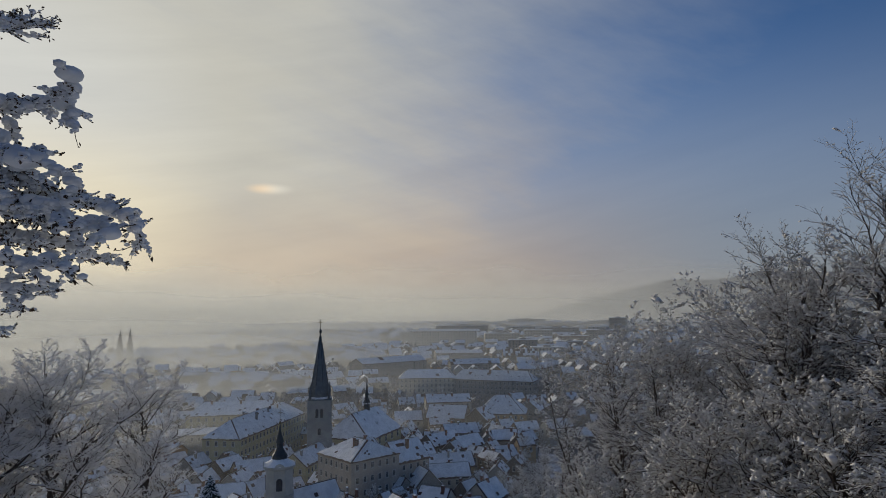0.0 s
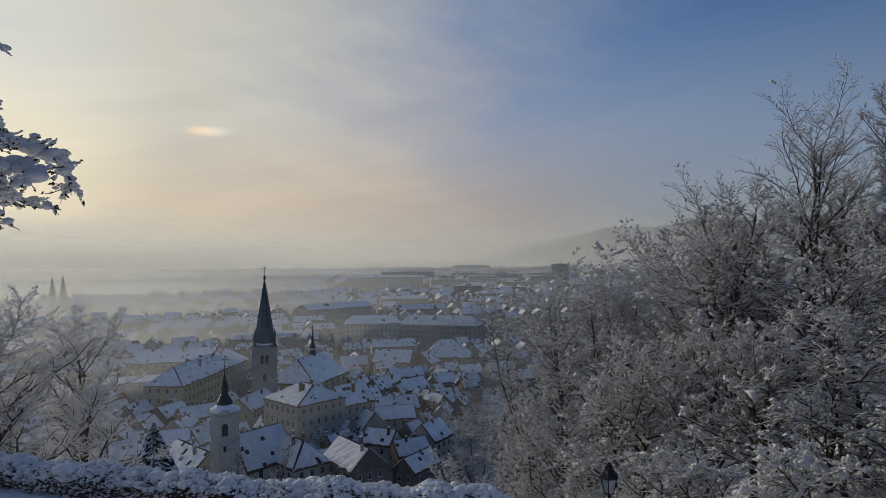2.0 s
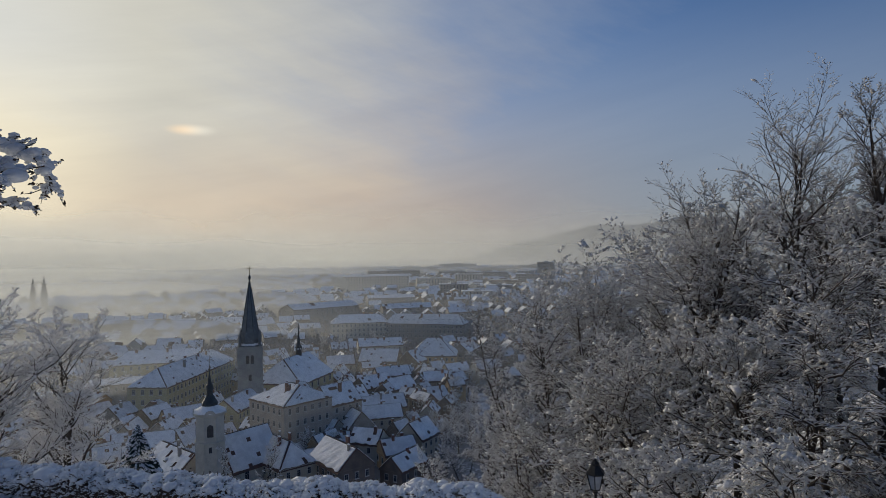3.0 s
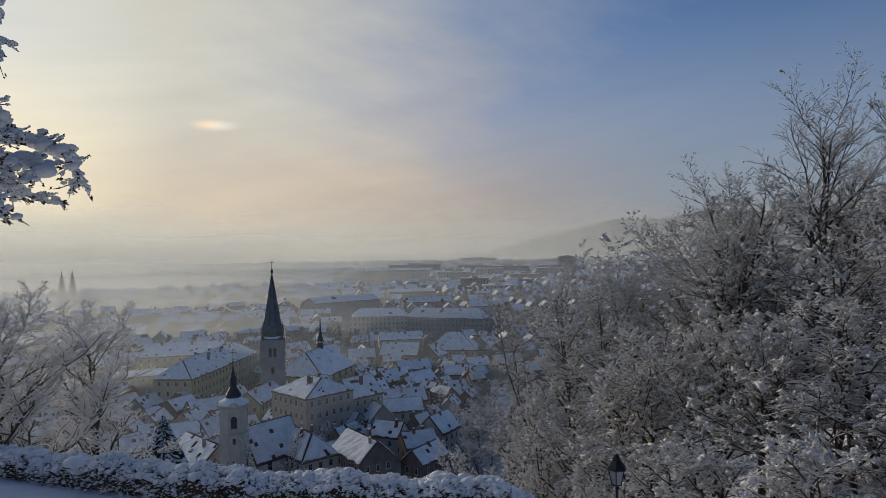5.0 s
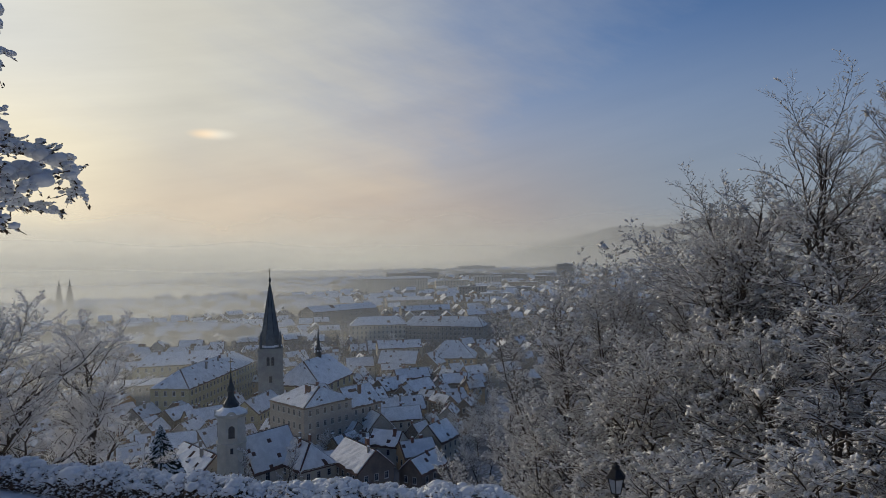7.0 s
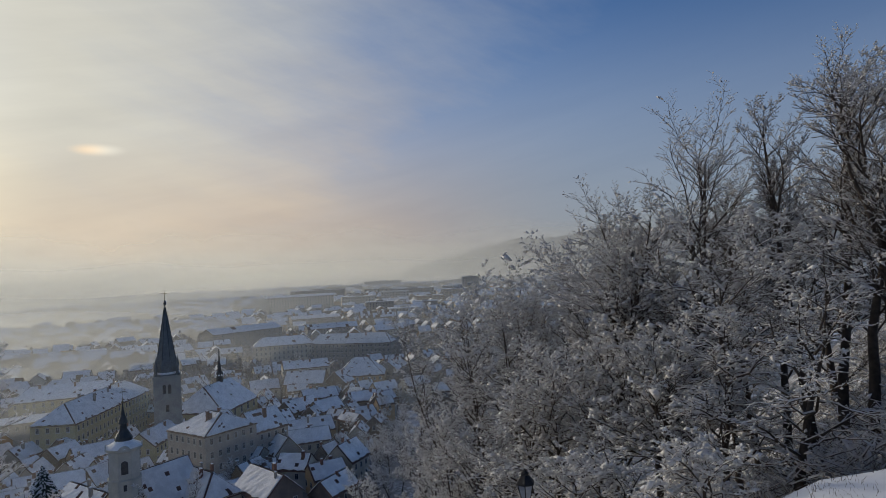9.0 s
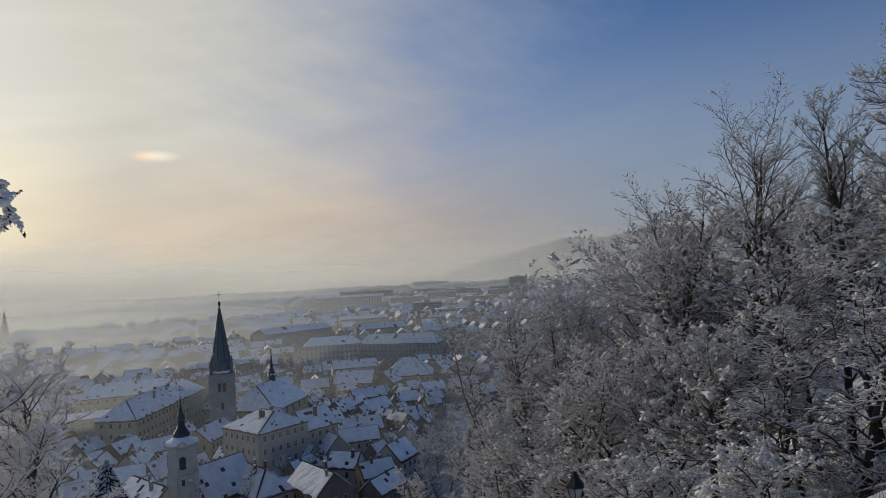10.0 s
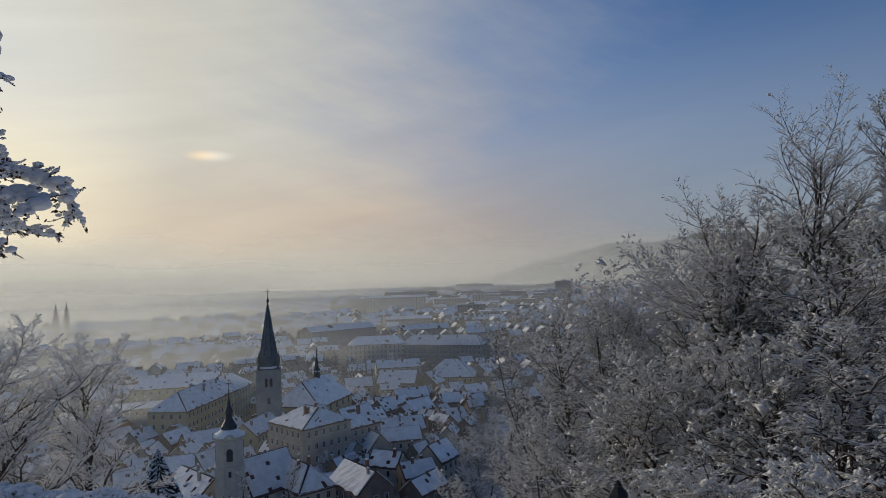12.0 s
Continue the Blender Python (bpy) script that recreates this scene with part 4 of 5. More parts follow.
def pads(at, way, size, rng, form=OCTA):
    """Pads of snow that lie along the branches: way is the run of the branch, size the half width."""
    d = way / (np.linalg.norm(way, axis=1, keepdims=True) + 1e-9)
    up = np.array([0, 0, 1.0]) - d * d[:, 2:]
    up /= np.linalg.norm(up, axis=1, keepdims=True) + 1e-9
    side = np.cross(d, up)
    tv, tf = form
    v = tv[None] * rng.uniform(0.65, 1.35, (len(at), len(tv), 1)) * size[:, None, None]
    long = rng.uniform(1.0, 2.0, (len(at), 1))
    v = d[:, None] * (v[..., :1] * long[:, None]) + side[:, None] * v[..., 1:2] + up[:, None] * (v[..., 2:] * 0.85) + (at + up * size[:, None] * 0.45)[:, None]
    f = tf[None] + (np.arange(len(at)) * len(tv))[:, None, None]
    return v.reshape(-1, 3), f.reshape(-1, 3)


def snowy_tree(name, base, height, spread, seed, label, levels, trunk_r=0.22, snow=0.03, pad=0.07, load=0.6, group="snowy trees on the slope",
               category="tree", frosted=False, **more):
    """A bare tree with snow along its branches. snow: the ridge on the twigs; pad: the size of the lumps; load: how many pieces carry one."""
    rng = np.random.default_rng(seed)
    t = thing(name, base, 0, label, category, group)
    lv = [list(pieces(*s)) for s in branches(rng, (0, 0, -0.4), height, spread, levels, trunk_r, **more)]
    tall = max(s[1][:, 2].max() for s in lv)
    for s in lv:
        s[0][:, 2] *= height / tall
        s[1][:, 2] *= height / tall
    part("trunk", mesh_from("trunk", *joined(tubes(*lv[0], 8), tubes(*lv[1], 5)), True), BARK, t)
    part("crown", mesh_from("crown", *tubes(*lv[2], 3)), BARK, t)
    part("fine_twig_mass", mesh_from("fine_twig_mass", *joined(*(hung(*s[:3], s[2])[0] for s in lv[3:]))), RIME if frosted else TWIG, t)["kind"] = "stuff"
    caps, lumpy = [], []
    for depth, (p0, p1, r0, r1) in enumerate(lv[1:]):
        flat = 1 - np.abs((p1 - p0)[:, 2]) / (np.linalg.norm(p1 - p0, axis=1) + 1e-9)
        lies = rng.random(len(p0)) < (0.12 + 0.75 * flat if depth == len(lv) - 2 and not frosted else 0.25 + 0.9 * flat)
        th = (snow * rng.lognormal(0, 0.35, len(p0)) + r0 * 0.8) * (0.45 + 0.55 * flat)
        up = np.array([0, 0, 1.0]) * (r0 * 0.5)[:, None]
        caps.append(hung((p0 + up)[lies], (p1 + up)[lies], r0[lies], th[lies], depth >= len(lv) - 3)[1])
        n = rng.poisson(load * (1.6 if depth < 2 else 1.0) * (0.3 + flat))
        i = np.repeat(np.arange(len(p0)), n)
        f = rng.random((len(i), 1))
        lumpy.append(pads(p0[i] * (1 - f) + p1[i] * f + up[i], (p1 - p0)[i], pad * rng.lognormal(-0.15, 0.42, len(i)) + r0[i] * 0.5, rng, OCTA if depth < 2 else TUFT))
    part("snow", mesh_from("snow", *joined(*caps), True), RIME, t, "rime and snow along every twig")
    part("snow_pad_mass", mesh_from("snow_pad_mass", *joined(*lumpy), True), RIME, t, "lumps of snow in the forks")["kind"] = "stuff"
    return t


DENSE = ((19, 1.0, 5), (8, 0.55, 4), (7, 0.48, 3), (4, 0.48, 1))
RIMED = ((30, 1.0, 5), (11, 0.50, 4), (10, 0.42, 3), (6, 0.55, 1))
OPEN = ((24, 1.0, 6), (9, 0.55, 4), (7, 0.50, 3), (4, 0.6, 1))


def tree_at(az, dist, top, ground=None):
    """Foot of a tree by bearing and distance from the terrace, and its height to reach the level top."""
    x, y = math.sin(radians(az)) * dist, math.cos(radians(az)) * dist
    g = float(ground_height(x, y)) if ground is None else ground
    return (x, y, g), top - g


def place_tree(az, dist, top, spread, seed, label, levels, **more):
    base, height = tree_at(az, dist, top)
    return snowy_tree("tree", base, height, spread, seed, label, levels, **more)


# the wood on the slope, from its edge above the town to the dark stems beside the path
BROAD, BARE, BOWED = "broad tree with every twig under snow", "tall bare tree with fine frosted twigs", "low shrub tree bowed under wet snow"
STEM = "tall dark-stemmed tree with frosted crown"
THICKET = "brownish snowy thicket at the slope edge"
WOOD = {"up": 0.25, "first": 0.48, "snow": 0.019, "pad": 0.064, "load": 0.62, "bend": 0.24, "levels": DENSE, "crown": 0.72}
EDGE = {"up": 0.25, "first": 0.5, "snow": 0.014, "pad": 0.058, "load": 0.50, "bend": 0.24, "levels": DENSE, "crown": 0.72}
for az, dist, top, spread, seed in ((12.8, 56, 71.2, 4.2, 20), (11.4, 60, 69.0, 4.0, 47), (10.3, 58, 65.6, 3.6, 21), (9.0, 55, 61.2, 3.4, 55), (7.0, 52, 58.4, 3.4, 56), (5.3, 48, 54.4, 3.0, 57),
                                    (11.0, 46, 63.0, 3.6, 58), (9.2, 44, 57.6, 3.4, 59), (14.0, 56, 71.0, 4.6, 61), (4.9, 64, 57.0, 3.2, 63), (7.6, 40, 54.6, 3.0, 64), (3.9, 60, 53.4, 3.0, 65), (3.2, 66, 49.6, 3.0, 66), (6.4, 60, 61.0, 3.2, 67)):
    place_tree(az, dist, top, spread, seed, THICKET, **EDGE)
for az, dist, top, spread, seed in ((13.4, 49, 70.0, 5.0, 22), (14.8, 53, 71.3, 5.2, 48), (16.4, 46, 72.4, 6.0, 23), (18.2, 51, 73.4, 5.6, 49), (19.8, 44, 74.6, 6.0, 24),
                                    (22.4, 49, 74.6, 6.0, 50), (24.6, 42, 74.6, 6.4, 25), (28.4, 39, 74.7, 6.4, 27), (33.5, 36, 75.4, 6.0, 29),
                                    (12.0, 43, 63.4, 4.2, 41), (15.0, 37, 66.0, 5.0, 42), (18.6, 35, 68.4, 5.2, 43), (22.6, 32, 69.4, 5.2, 44), (27.6, 30, 70.0, 5.0, 45)):
    place_tree(az, dist, top, spread, seed, BROAD, **WOOD)
BARED = {"levels": OPEN, "snow": 0.016, "pad": 0.045, "load": 0.22, "trunk_r": 0.3}
place_tree(24.2, 47, 76.6, 5.0, 62, BARE, up=0.6, first=0.3, **BARED)
place_tree(27.0, 45, 78.4, 7.4, 51, BARE, up=0.6, first=0.3, **BARED)
place_tree(29.4, 46, 82.8, 8.4, 26, BARE, up=0.7, first=0.35, **BARED)
place_tree(35.0, 50, 78.8, 6.0, 28, BARE, up=0.8, first=0.3, **BARED)
place_tree(38.9, 42, 81.2, 4.8, 36, STEM, up=0.8, first=0.3, **BARED)
place_tree(36.8, 44, 79.6, 4.8, 68, STEM, up=0.7, first=0.3, **BARED)
place_tree(40.8, 40, 82.6, 4.8, 69, STEM, up=0.8, first=0.3, **BARED)
place_tree(44.6, 36, 82.8, 4.8, 70, STEM, up=0.8, first=0.3, **BARED)
place_tree(42.6, 37, 82.4, 5.0, 37, STEM, up=0.8, first=0.3, **BARED)
place_tree(47.5, 34, 83.8, 5.0, 38, STEM, up=0.8, first=0.3, **BARED)
DARK = {"levels": DENSE, "snow": 0.010, "pad": 0.04, "load": 0.1, "up": 0.6, "first": 0.1, "trunk_r": 0.3}
for az, dist, top, seed in ((40.5, 52, 79.5, 52), (45.0, 47, 81.0, 53), (50.0, 43, 83.0, 54)):
    place_tree(az, dist, top, 6.0, seed, "shaded tree deeper in the wood", **DARK)
BENT = {"levels": DENSE, "snow": 0.018, "pad": 0.048, "load": 0.45, "bend": 0.24, "droop": 0.22, "first": 0.05}
for az, dist, top, spread, seed in ((32.4, 28, 70.6, 4.2, 46), (37.6, 28, 72.4, 4.4, 32), (14.6, 27, 62.4, 3.0, 39), (19.5, 24.5, 64.8, 3.2, 30), (25.2, 22.5, 66.2, 3.2, 31), (31.0, 21, 66.6, 3.0, 40)):
    place_tree(az, dist, top, spread, seed, BOWED, **BENT)
WHITE = "broad white tree thick with rime below the terrace"
RIMY = {"levels": RIMED, "snow": 0.011, "pad": 0.018, "load": 0.25, "frosted": True, "first": 0.12, "trunk_r": 0.16, "bend": 0.22}
place_tree(-33.8, 27, 71.1, 4.8, 33, WHITE, up=0.9, **RIMY)
place_tree(-27.8, 30, 70.1, 4.0, 34, "upright frosted tree above the hedge", up=1.0, **RIMY)
place_tree(-39.5, 24, 70.6, 4.6, 35, WHITE, up=0.9, **RIMY)


def undergrowth():
    """Brush and brambles on the slope below the trees."""
    rng = np.random.default_rng(77)
    n = 16000
    az, d = np.radians(rng.uniform(6, 52, n)), rng.uniform(27, 64, n)
    x, y = np.sin(az) * d, np.cos(az) * d
    g = ground_height(x, y)
    low = (x < 9.5) | (y > 16.5)
    x, y, g, n = x[low], y[low], g[low], int(low.sum())
    p0 = np.stack([x, y, g + rng.uniform(-0.05, 1.2, n)], 1)
    way = rng.normal(0, 0.7, (n, 3))
    way[:, 2] = rng.uniform(0.1, 1.0, n)
    p1 = p0 + way * rng.uniform(0.4, 1.0, (n, 1))
    wood, cap = hung(p0, p1, np.full(n, 0.012), 0.045 * rng.lognormal(0, 0.4, n) * (rng.random(n) < 0.6) + 0.004)
    t = tagged(part("undergrowth", mesh_from("undergrowth", *wood), TWIG), "snow-dusted brush under the trees", "bushes", kind="stuff")
    tagged(part("undergrowth_snow", mesh_from("undergrowth_snow", *cap, True), RIME), "snow lying on the low brush", "snow", kind="stuff")


undergrowth()


def dry_grass():
    """Withered grass that sticks out of the snow bank beside the path."""
    rng = np.random.default_rng(12)
    n = 2600
    x, y = rng.uniform(8.5, 15, n), rng.uniform(8.5, 15.5, n)
    keep = np.sin(x * 2.3 + 1) * np.cos(y * 1.9) + rng.normal(0, 0.5, n) > 0.15
    x, y, n = x[keep], y[keep], int(keep.sum())
    p0 = np.stack([x, y, ground_height(x, y) - 0.06], 1)
    p1 = p0 + np.stack([rng.normal(0, 0.07, n), rng.normal(0, 0.07, n), rng.uniform(0.1, 0.28, n)], 1)
    tagged(part("dry_grass", mesh_from("dry_grass", *tubes(p0, p1, np.full(n, 0.007), np.full(n, 0.002), 3)), TWIG), "withered grass stalks in the snow bank", "grass", kind="stuff")


dry_grass()


# ---- hedge ----
def hedge():
    rng = np.random.default_rng(8)
    h = thing("hedge", (0, 0, 0), 0, "clipped hedge of dry leaves under lumpy snow", "hedge")
    n = 140
    u = np.linspace(0, 1, n)
    x = -16 + 19.5 * u
    y = 14.9 - 0.05 * x + 0.2 * np.clip(-4.5 - x, 0, 12)
    y = y - 0.6 * smooth(x, 0.5, 3.5)
    low = ground_height(x, y) - 0.2
    top = 66.68 + 0.005 * np.clip(-4.5 - x, 0, 12) - 0.035 * (x + 6) * (x > -6) - 0.9 * smooth(x, 1.6, 3.4) + 0.06 * np.sin(x * 2.1) + 0.05 * np.sin(x * 5.3 + 1)
    half = 0.55
    # inner bulk of twigs
    m = 9
    prof = np.array([(-0.85, 0), (-0.95, 0.35), (-0.95, 0.75), (-0.7, 0.93), (0, 1.0), (0.7, 0.93), (0.95, 0.75), (0.95, 0.35), (0.85, 0)])
    v = np.stack([np.repeat(x, m), (y[:, None] + prof[None, :, 0] * half * 0.85).ravel(), (low[:, None] + (top - 0.1 - low)[:, None] * prof[None, :, 1]).ravel()], 1)
    v += rng.normal(0, 0.03, v.shape)
    i = np.arange(n * m).reshape(n, m)
    f = np.stack([i[:-1, :-1], i[1:, :-1], i[1:, 1:], i[:-1, 1:]], 2).reshape(-1, 4)
    part("bulk", mesh_from("bulk", v, f), TWIG, h)
    def spots(k, lo, hi, out):
        s = rng.uniform(0, n - 1.001, k)
        j = s.astype(int)
        fr = s - j
        px = x[j] * (1 - fr) + x[j + 1] * fr
        py, pl, pt = np.interp(px, x, y), np.interp(px, x, low), np.interp(px, x, top)
        return px, py + rng.uniform(-1, 1, k) * half * out, pl + (pt - pl) * rng.uniform(lo, hi, k), pt
    # twigs that stick out, dry leaves on them
    k = 9000
    px, py, pz, pt = spots(k, 0.05, 1.0, 0.95)
    p0 = np.stack([px, py, pz], 1)
    d = np.stack([rng.normal(0, 0.6, k), np.sign(py - np.interp(px, x, y)) * 0.7 + rng.normal(0, 0.4, k), rng.uniform(0.1, 1.1, k)], 1)
    d /= np.linalg.norm(d, axis=1, keepdims=True)
    p1 = p0 + d * rng.uniform(0.08, 0.24, (k, 1))
    p1[:, 2] = np.minimum(p1[:, 2], pt + 0.12)
    part("twig_mass", mesh_from("twig_mass", *tubes(p0, p1, np.full(k, 0.006), np.full(k, 0.003), 3)), TWIG, h)
    at = p0 + (p1 - p0) * rng.uniform(0.4, 1, (k, 1))
    part("foliage", mesh_from("foliage", *lumps(at, np.full((k, 3), 1.0) * np.array([0.045, 0.028, 0.010]) * rng.uniform(0.6, 1.3, (k, 1)), rng)), LEAF, h)
    # snow in the sides, and pillows of snow on the top
    k = 36000
    px, py, pz, pt = spots(k, 0.1, 1.0, 1.12)
    s = rng.lognormal(-3.75, 0.5, (k, 1)) * np.array([[1.2, 1.0, 0.7]])
    part("side_snow", mesh_from("side_snow", *lumps(np.stack([px, py, pz], 1), s, rng, TUFT, 0.35), False), SNOW, h, "tufts of snow caught in the hedge")
    k = 6000
    px, py, pz, pt = spots(k, 1, 1, 0.95)
    dome = 1 - ((py - np.interp(px, x, y)) / half) ** 2
    s = rng.lognormal(-3.2, 0.5, (k, 1)) * np.array([[1.15, 1.0, 0.8]])
    part("top_snow", mesh_from("top_snow", *lumps(np.stack([px, py, pt - 0.12 + 0.16 * dome + rng.uniform(-0.03, 0.09, k) * rng.random(k)], 1), s, rng, BALLS[1], 0.2), True), SNOW, h, "lumpy pillows of snow along the top")


hedge()


# ---- street lamp ----
def street_lamp(x, y, top):
    g = float(ground_height(x, y)) - 0.05
    t = thing("street_lamp", (x, y, g), 10, "black iron street lamp with six-sided lantern", "street lamp")
    o = top - g
    part("base", lathe(bmesh.new(), ((0.16, 0), (0.16, 0.3), (0.11, 0.4), (0.09, 0.6)), 12), IRON, t)
    part("post", lathe(bmesh.new(), ((0.06, 0.5), (0.05, 1.6), (0.065, 1.65), (0.045, 1.72), (0.04, o - 0.98), (0.075, o - 0.94), (0.05, o - 0.88)), 10), IRON, t)
    lan = part("lantern", lathe(bmesh.new(), ((0.03, o - 0.9), (0.14, o - 0.85), (0.15, o - 0.82)), 6), IRON, t)
    part("glass", lathe(bmesh.new(), ((0.135, o - 0.82), (0.23, o - 0.42)), 6), LANTERN_GLASS, lan, "pale frosted glass panes")
    for i in range(6):
        a = i * math.pi / 3
        v, f = tubes([(0.14 * math.cos(a), 0.14 * math.sin(a), o - 0.83)], [(0.24 * math.cos(a), 0.24 * math.sin(a), o - 0.41)], [0.014], [0.014], 5)
        part("bar", mesh_from("bar", v, f), IRON, lan)
    part("hood", lathe(bmesh.new(), ((0.25, o - 0.43), (0.28, o - 0.40), (0.26, o - 0.36), (0.15, o - 0.22), (0.11, o - 0.18), (0.12, o - 0.12), (0.05, o - 0.07), (0.02, o)), 6), IRON, lan)


street_lamp(4.9, 17.32, 66.29)


# ---- the oak on the near left, its boughs under heavy snow ----
def oak():
    rng = np.random.default_rng(14)
    x, y = -8.6, 7.4
    g = float(ground_height(x, y))
    t = thing("oak_tree", (0, 0, 0), 0, "near oak with boughs bent under thick snow", "tree")
    trunk = np.array([(x, y, g - 0.3), (x + 0.1, y, g + 2.5), (x - 0.1, y + 0.1, g + 5), (x, y + 0.2, g + 8), (x - 0.2, y, g + 11.5)])
    wood = [tubes(trunk[:-1], trunk[1:], np.array([0.34, 0.28, 0.23, 0.17]), np.array([0.28, 0.23, 0.17, 0.1]), 10)]
    twig, white, tips = [], [], []
    # boughs: foot on the trunk (height), tip bearing, distance and rise from the eye
    for z0, az, dist, el, weight in ((73.2, -28.3, 8.6, 7.3, 0.9), (73.0, -30.2, 8.4, 6.2, 1.0), (72.6, -31.4, 8.7, 4.6, 0.8), (73.0, -34.0, 8.2, 7.8, 1.0), (74.2, -33.3, 8.6, 16.0, 1.2),
                                     (74.6, -36.0, 8.8, 21.5, 0.5), (73.6, -35.2, 8.2, 11.4, 1.0), (73.4, -35.9, 8.9, 9.6, 0.9), (71.6, -36.2, 8.4, 1.6, 0.7), (72.2, -34.0, 7.9, 3.4, 0.8), (70.2, -38.0, 8.4, -1.0, 0.7)):
        a = radians(az - 0.9)
        end = np.array([math.sin(a) * dist, math.cos(a) * dist, 72 + dist * math.tan(radians(el))])
        start = np.array([x, y, z0])
        k = 8
        s = np.linspace(0, 1, k + 1)[:, None]
        sag = np.sin(s[:, 0] * math.pi) * rng.uniform(0.15, 0.4)
        pts = start * (1 - s) + end * s + rng.normal(0, 0.07, (k + 1, 3)) * np.sin(s * math.pi)
        pts[:, 2] += sag
        rad = np.linspace(0.075, 0.012, k + 1)
        wood.append(tubes(pts[:-1], pts[1:], rad[:-1], rad[1:], 6))
        a0, a1, ra, rb = pts[:-1], pts[1:], rad[:-1], rad[1:]
        white.append((a0, a1, ra, rb, 0.055))
        for count, reach, thick in ((4, 0.44, 0.052), (3, 0.27, 0.036), (3, 0.15, 0.020)):
            i = np.repeat(np.arange(len(a0)), count)
            f = rng.uniform(0, 1, (len(i), 1))
            p = a0[i] * (1 - f) + a1[i] * f
            axis = (a1 - a0)[i]
            axis /= np.linalg.norm(axis, axis=1, keepdims=True) + 1e-9
            d = axis * 0.9 + rng.normal(0, 0.5, axis.shape) * np.array([1, 1, 0.55])
            d /= np.linalg.norm(d, axis=1, keepdims=True)
            q = p + d * reach * rng.uniform(0.5, 1.15, (len(i), 1))
            r = np.minimum(ra[i] * 0.55, 0.02)
            twig.append(tubes(p, q, r + 0.002, r * 0.4 + 0.002, 4))
            a0, a1, ra, rb = p, q, r, r * 0.4
            white.append((a0, a1, ra, rb, thick * weight))
        tips.append((a0, a1))
    part("trunk", mesh_from("trunk", *joined(*wood), True), BARK, t)
    part("twig_mass", mesh_from("twig_mass", *joined(*twig), True), BARK, t)
    pillows = []
    for a0, a1, ra, rb, thick in white:
        n = np.maximum(1, (np.linalg.norm(a1 - a0, axis=1) / (thick * 0.8)).astype(int))
        i = np.repeat(np.arange(len(a0)), n)
        f = rng.random((len(i), 1))
        keep = rng.random(len(i)) < (0.75 if thick > 0.03 else 0.45)
        i, f = i[keep], f[keep]
        r = thick * rng.lognormal(0, 0.3, (len(i), 1)) * (1.15 - 0.45 * f)
        at = a0[i] * (1 - f) + a1[i] * f + np.array([0, 0, 0.5]) * r + rng.normal(0, 0.35, (len(i), 3)) * r
        pillows.append(lumps(at, r * np.array([[1.35, 1.2, 0.85]]), rng, BALLS[2] if thick > 0.045 else BALLS[1], 0.07))
    part("snow", mesh_from("snow", *joined(*pillows), True), SNOW, t, "thick pillows of snow along the boughs")
    p0, p1 = (np.concatenate(z) for z in zip(*tips))
    i = rng.integers(0, len(p0), 4500)
    part("foliage", mesh_from("foliage", *pads(p1[i] + rng.normal(0, 0.012, (4500, 3)), (p1 - p0)[i] + rng.normal(0, 0.08, (4500, 3)), 0.014 * rng.uniform(0.6, 1.5, 4500), rng)), LEAF, t, "curled dry leaves still hanging")


oak()


# ---- small trees in the town ----
def spruce(x, y, height, seed):
    rng = np.random.default_rng(seed)
    g = float(ground_height(x, y)) - 0.3
    t = thing("spruce", (x, y, g), 0, "dark spruce with snow on its boughs", "tree")
    part("trunk", lathe(bmesh.new(), ((height * 0.016, 0), (height * 0.004, height)), 8), BARK, t)
    n = 1700
    u = rng.uniform(0.08, 1, n) ** 0.8
    a = rng.uniform(0, 6.28, n)
    r = height * 0.5 * (1 - u) + 0.25
    p0 = np.stack([np.zeros(n), np.zeros(n), u * height], 1)
    p1 = p0 + np.stack([np.cos(a) * r, np.sin(a) * r, -0.35 * r + 0.1], 1)
    w = r * 0.12 + 0.16
    part("needle_mass", mesh_from("needle_mass", *tubes(p0, p1, w, w * 0.4, 4)), NEEDLE, t)
    ok = rng.random(n) < 0.55
    z = np.array([0, 0, 1.0])
    part("snow", mesh_from("snow", *tubes((p0 * 0.6 + p1 * 0.4)[ok] + z * (w * 0.8)[ok][:, None], p1[ok] + z * (w * 0.5)[ok][:, None], (w * 0.6)[ok], (w * 0.4)[ok], 4), True), SNOW, t)


spruce(-58.8, 138.0, 36.7 - float(ground_height(-58.8, 138.0)), 3)

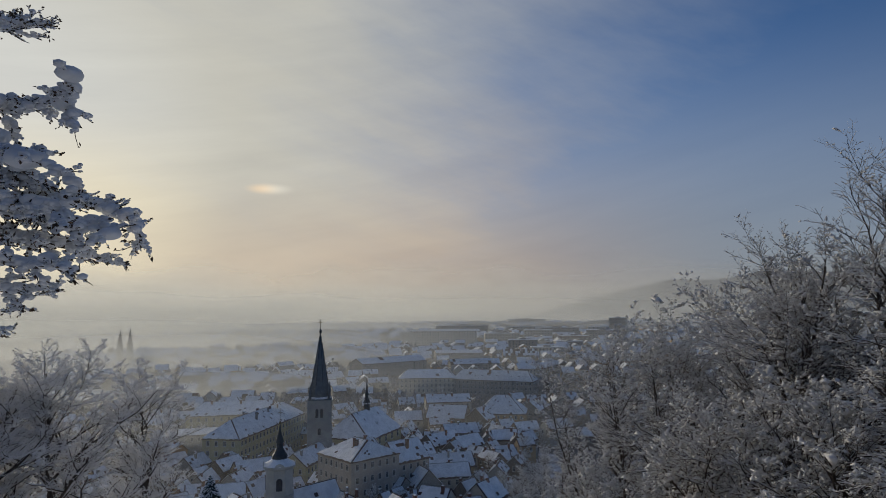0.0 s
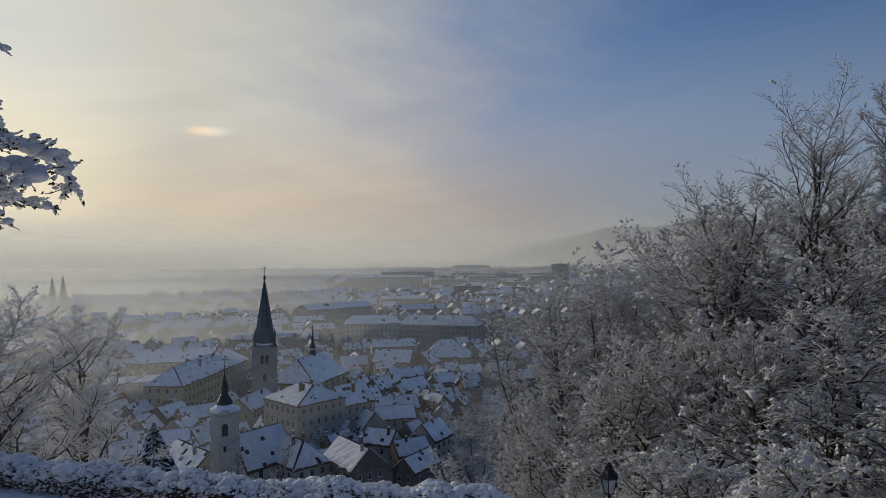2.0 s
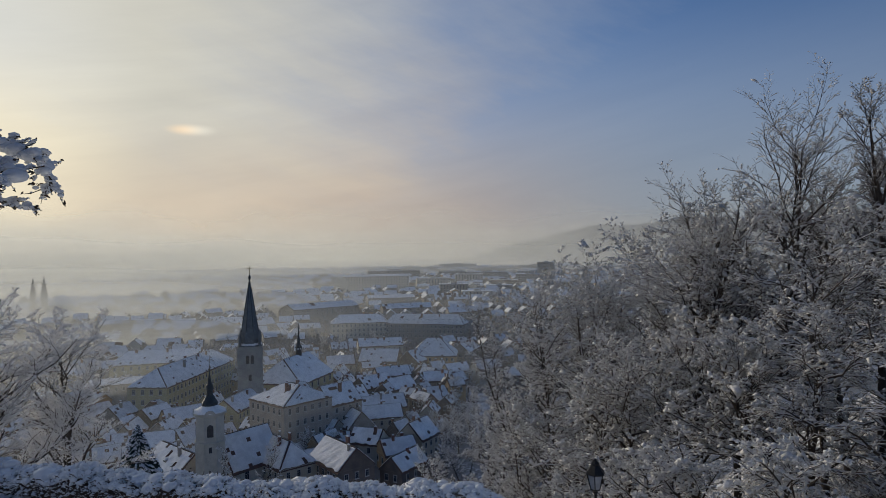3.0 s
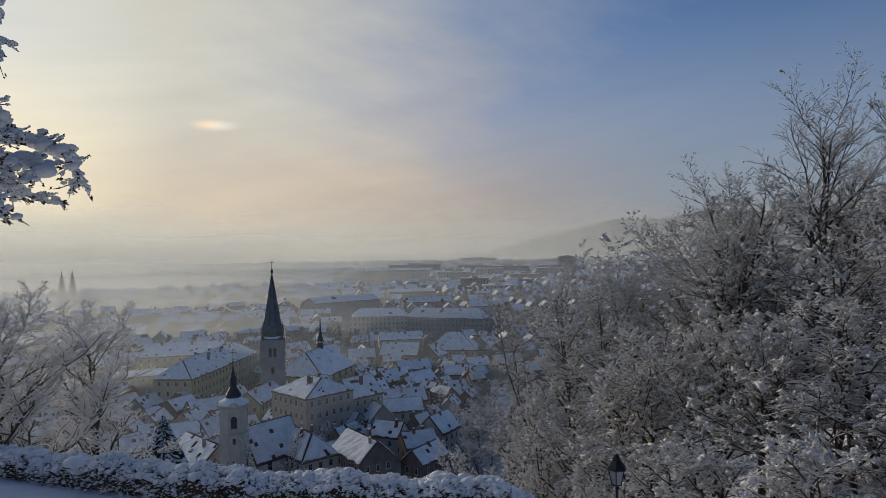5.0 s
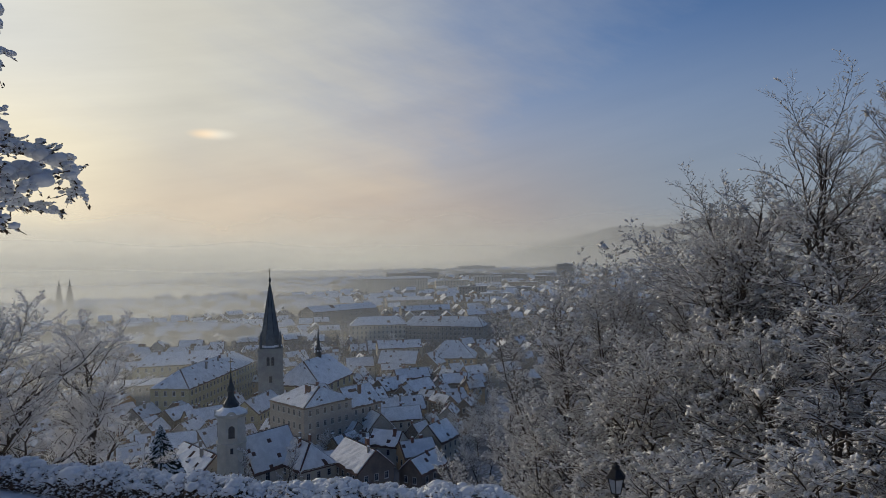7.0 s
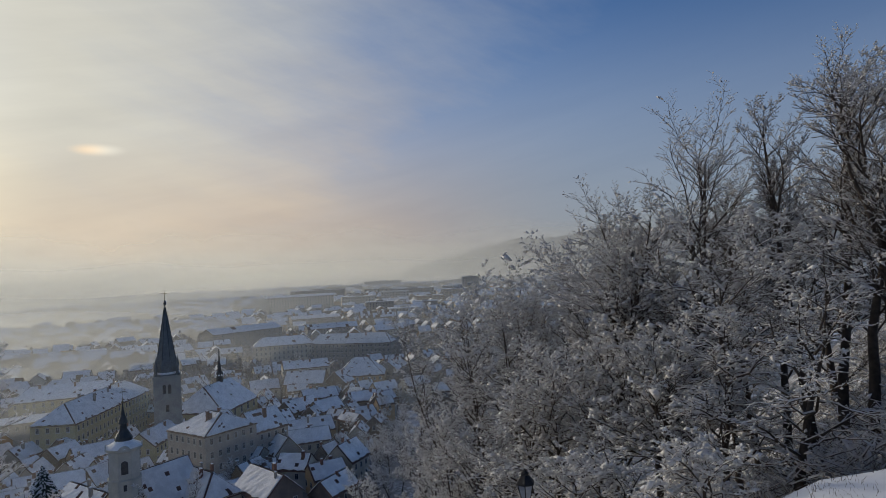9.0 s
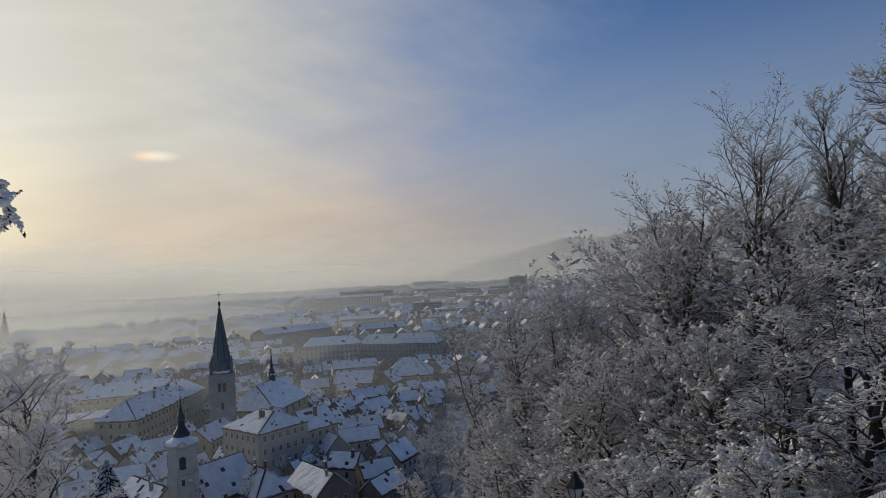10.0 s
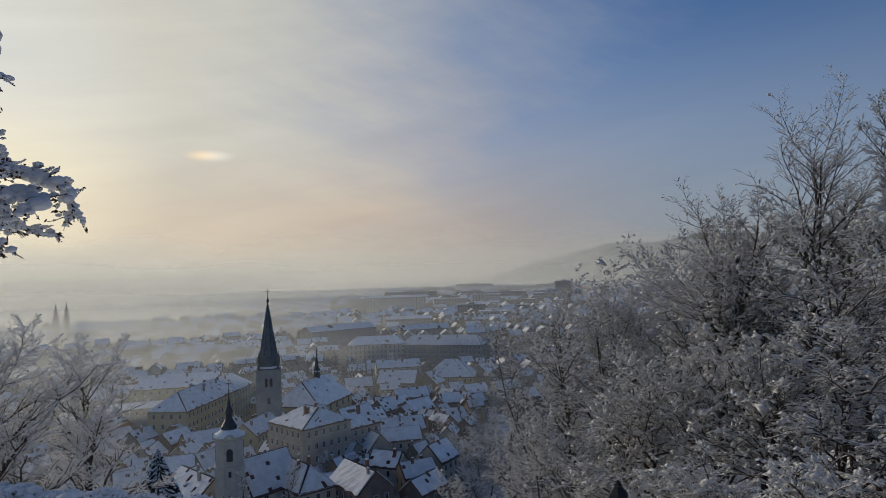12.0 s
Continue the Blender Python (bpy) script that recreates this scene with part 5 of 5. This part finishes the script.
SMALL = ((16, 0.95, 4), (8, 0.5, 3), (7, 0.45, 2))
SPOTS = ((-82, 262, 13, 5), (-35, 207, 12, 5), (-27, 214, 10, 4.5), (-38.5, 160, 19, 5.5), (-44.5, 153, 19, 4.5), (4, 262, 13, 6), (-2, 240, 10, 5), (16, 262, 13, 5), (-62, 300, 14, 5), (-40, 330, 15, 5), (-48, 345, 15, 5),
         (-33, 262, 9, 4), (20, 300, 14, 6), (27, 320, 14, 6), (-92, 278, 12, 5), (-30, 470, 16, 6), (-62, 440, 16, 6),
         (8, 232, 11, 5), (11, 214, 12, 5), (14, 240, 12, 5), (9, 196, 11, 4.5), (3, 226, 9, 4), (17, 284, 12, 5), (-84, 330, 13, 5), (-70, 345, 14, 6), (-93, 300, 11, 5),
         (14, 206, 12, 5.5), (16, 188, 12, 5.5), (19, 222, 12, 6), (22, 242, 12, 6), (18, 257, 11, 6), (25, 264, 13, 6), (12, 178, 11, 5), (20, 204, 12, 6), (26, 285, 13, 6), (15, 234, 11, 5), (12, 220, 10, 5), (9, 186, 10, 4.5))
for k, (x, y, height, spread) in enumerate(SPOTS):
    snowy_tree("town_tree", (x, y, float(ground_height(x, y))), height, spread, 60 + k, "frosted bare tree between the houses", SMALL, trunk_r=0.2, snow=0.07, pad=0.12, load=0.5,
               group="frosted trees in town", up=0.7)


def far_crowns():
    """Frosted trees of the far town, as one mass of small clumps."""
    rng = np.random.default_rng(31)
    at, size = [], []
    for k in range(4600):
        d = 370 + 1900 * rng.random() ** 1.9
        a = math.radians(rng.uniform(-36, 24))
        x, y = math.sin(a) * d, math.cos(a) * d
        if any(math.hypot(x - px, y - py) < r * 0.8 for px, py, r in PLACED):
            continue
        h, w = rng.uniform(7, 14), rng.uniform(2.5, 4.5)
        n = int(np.clip(9000 / d, 7, 24))
        c = rng.normal(0, 0.42, (n, 3)) * np.array([w, w, h * 0.42]) + np.array([x, y, h * 0.55])
        c[:, 2] = np.maximum(c[:, 2], 0.5)
        at.append(c), size.append(rng.uniform(0.5, 1.4, (n, 1)) * np.array([[1, 1, 1.3]]) * (0.8 + d / 1500))
    tagged(part("far_trees", mesh_from("far_trees", *lumps(np.concatenate(at), np.concatenate(size), rng, TUFT, 0.45)), FAR_TREES), "frosted trees all over the far town", "trees", kind="stuff")


far_crowns()
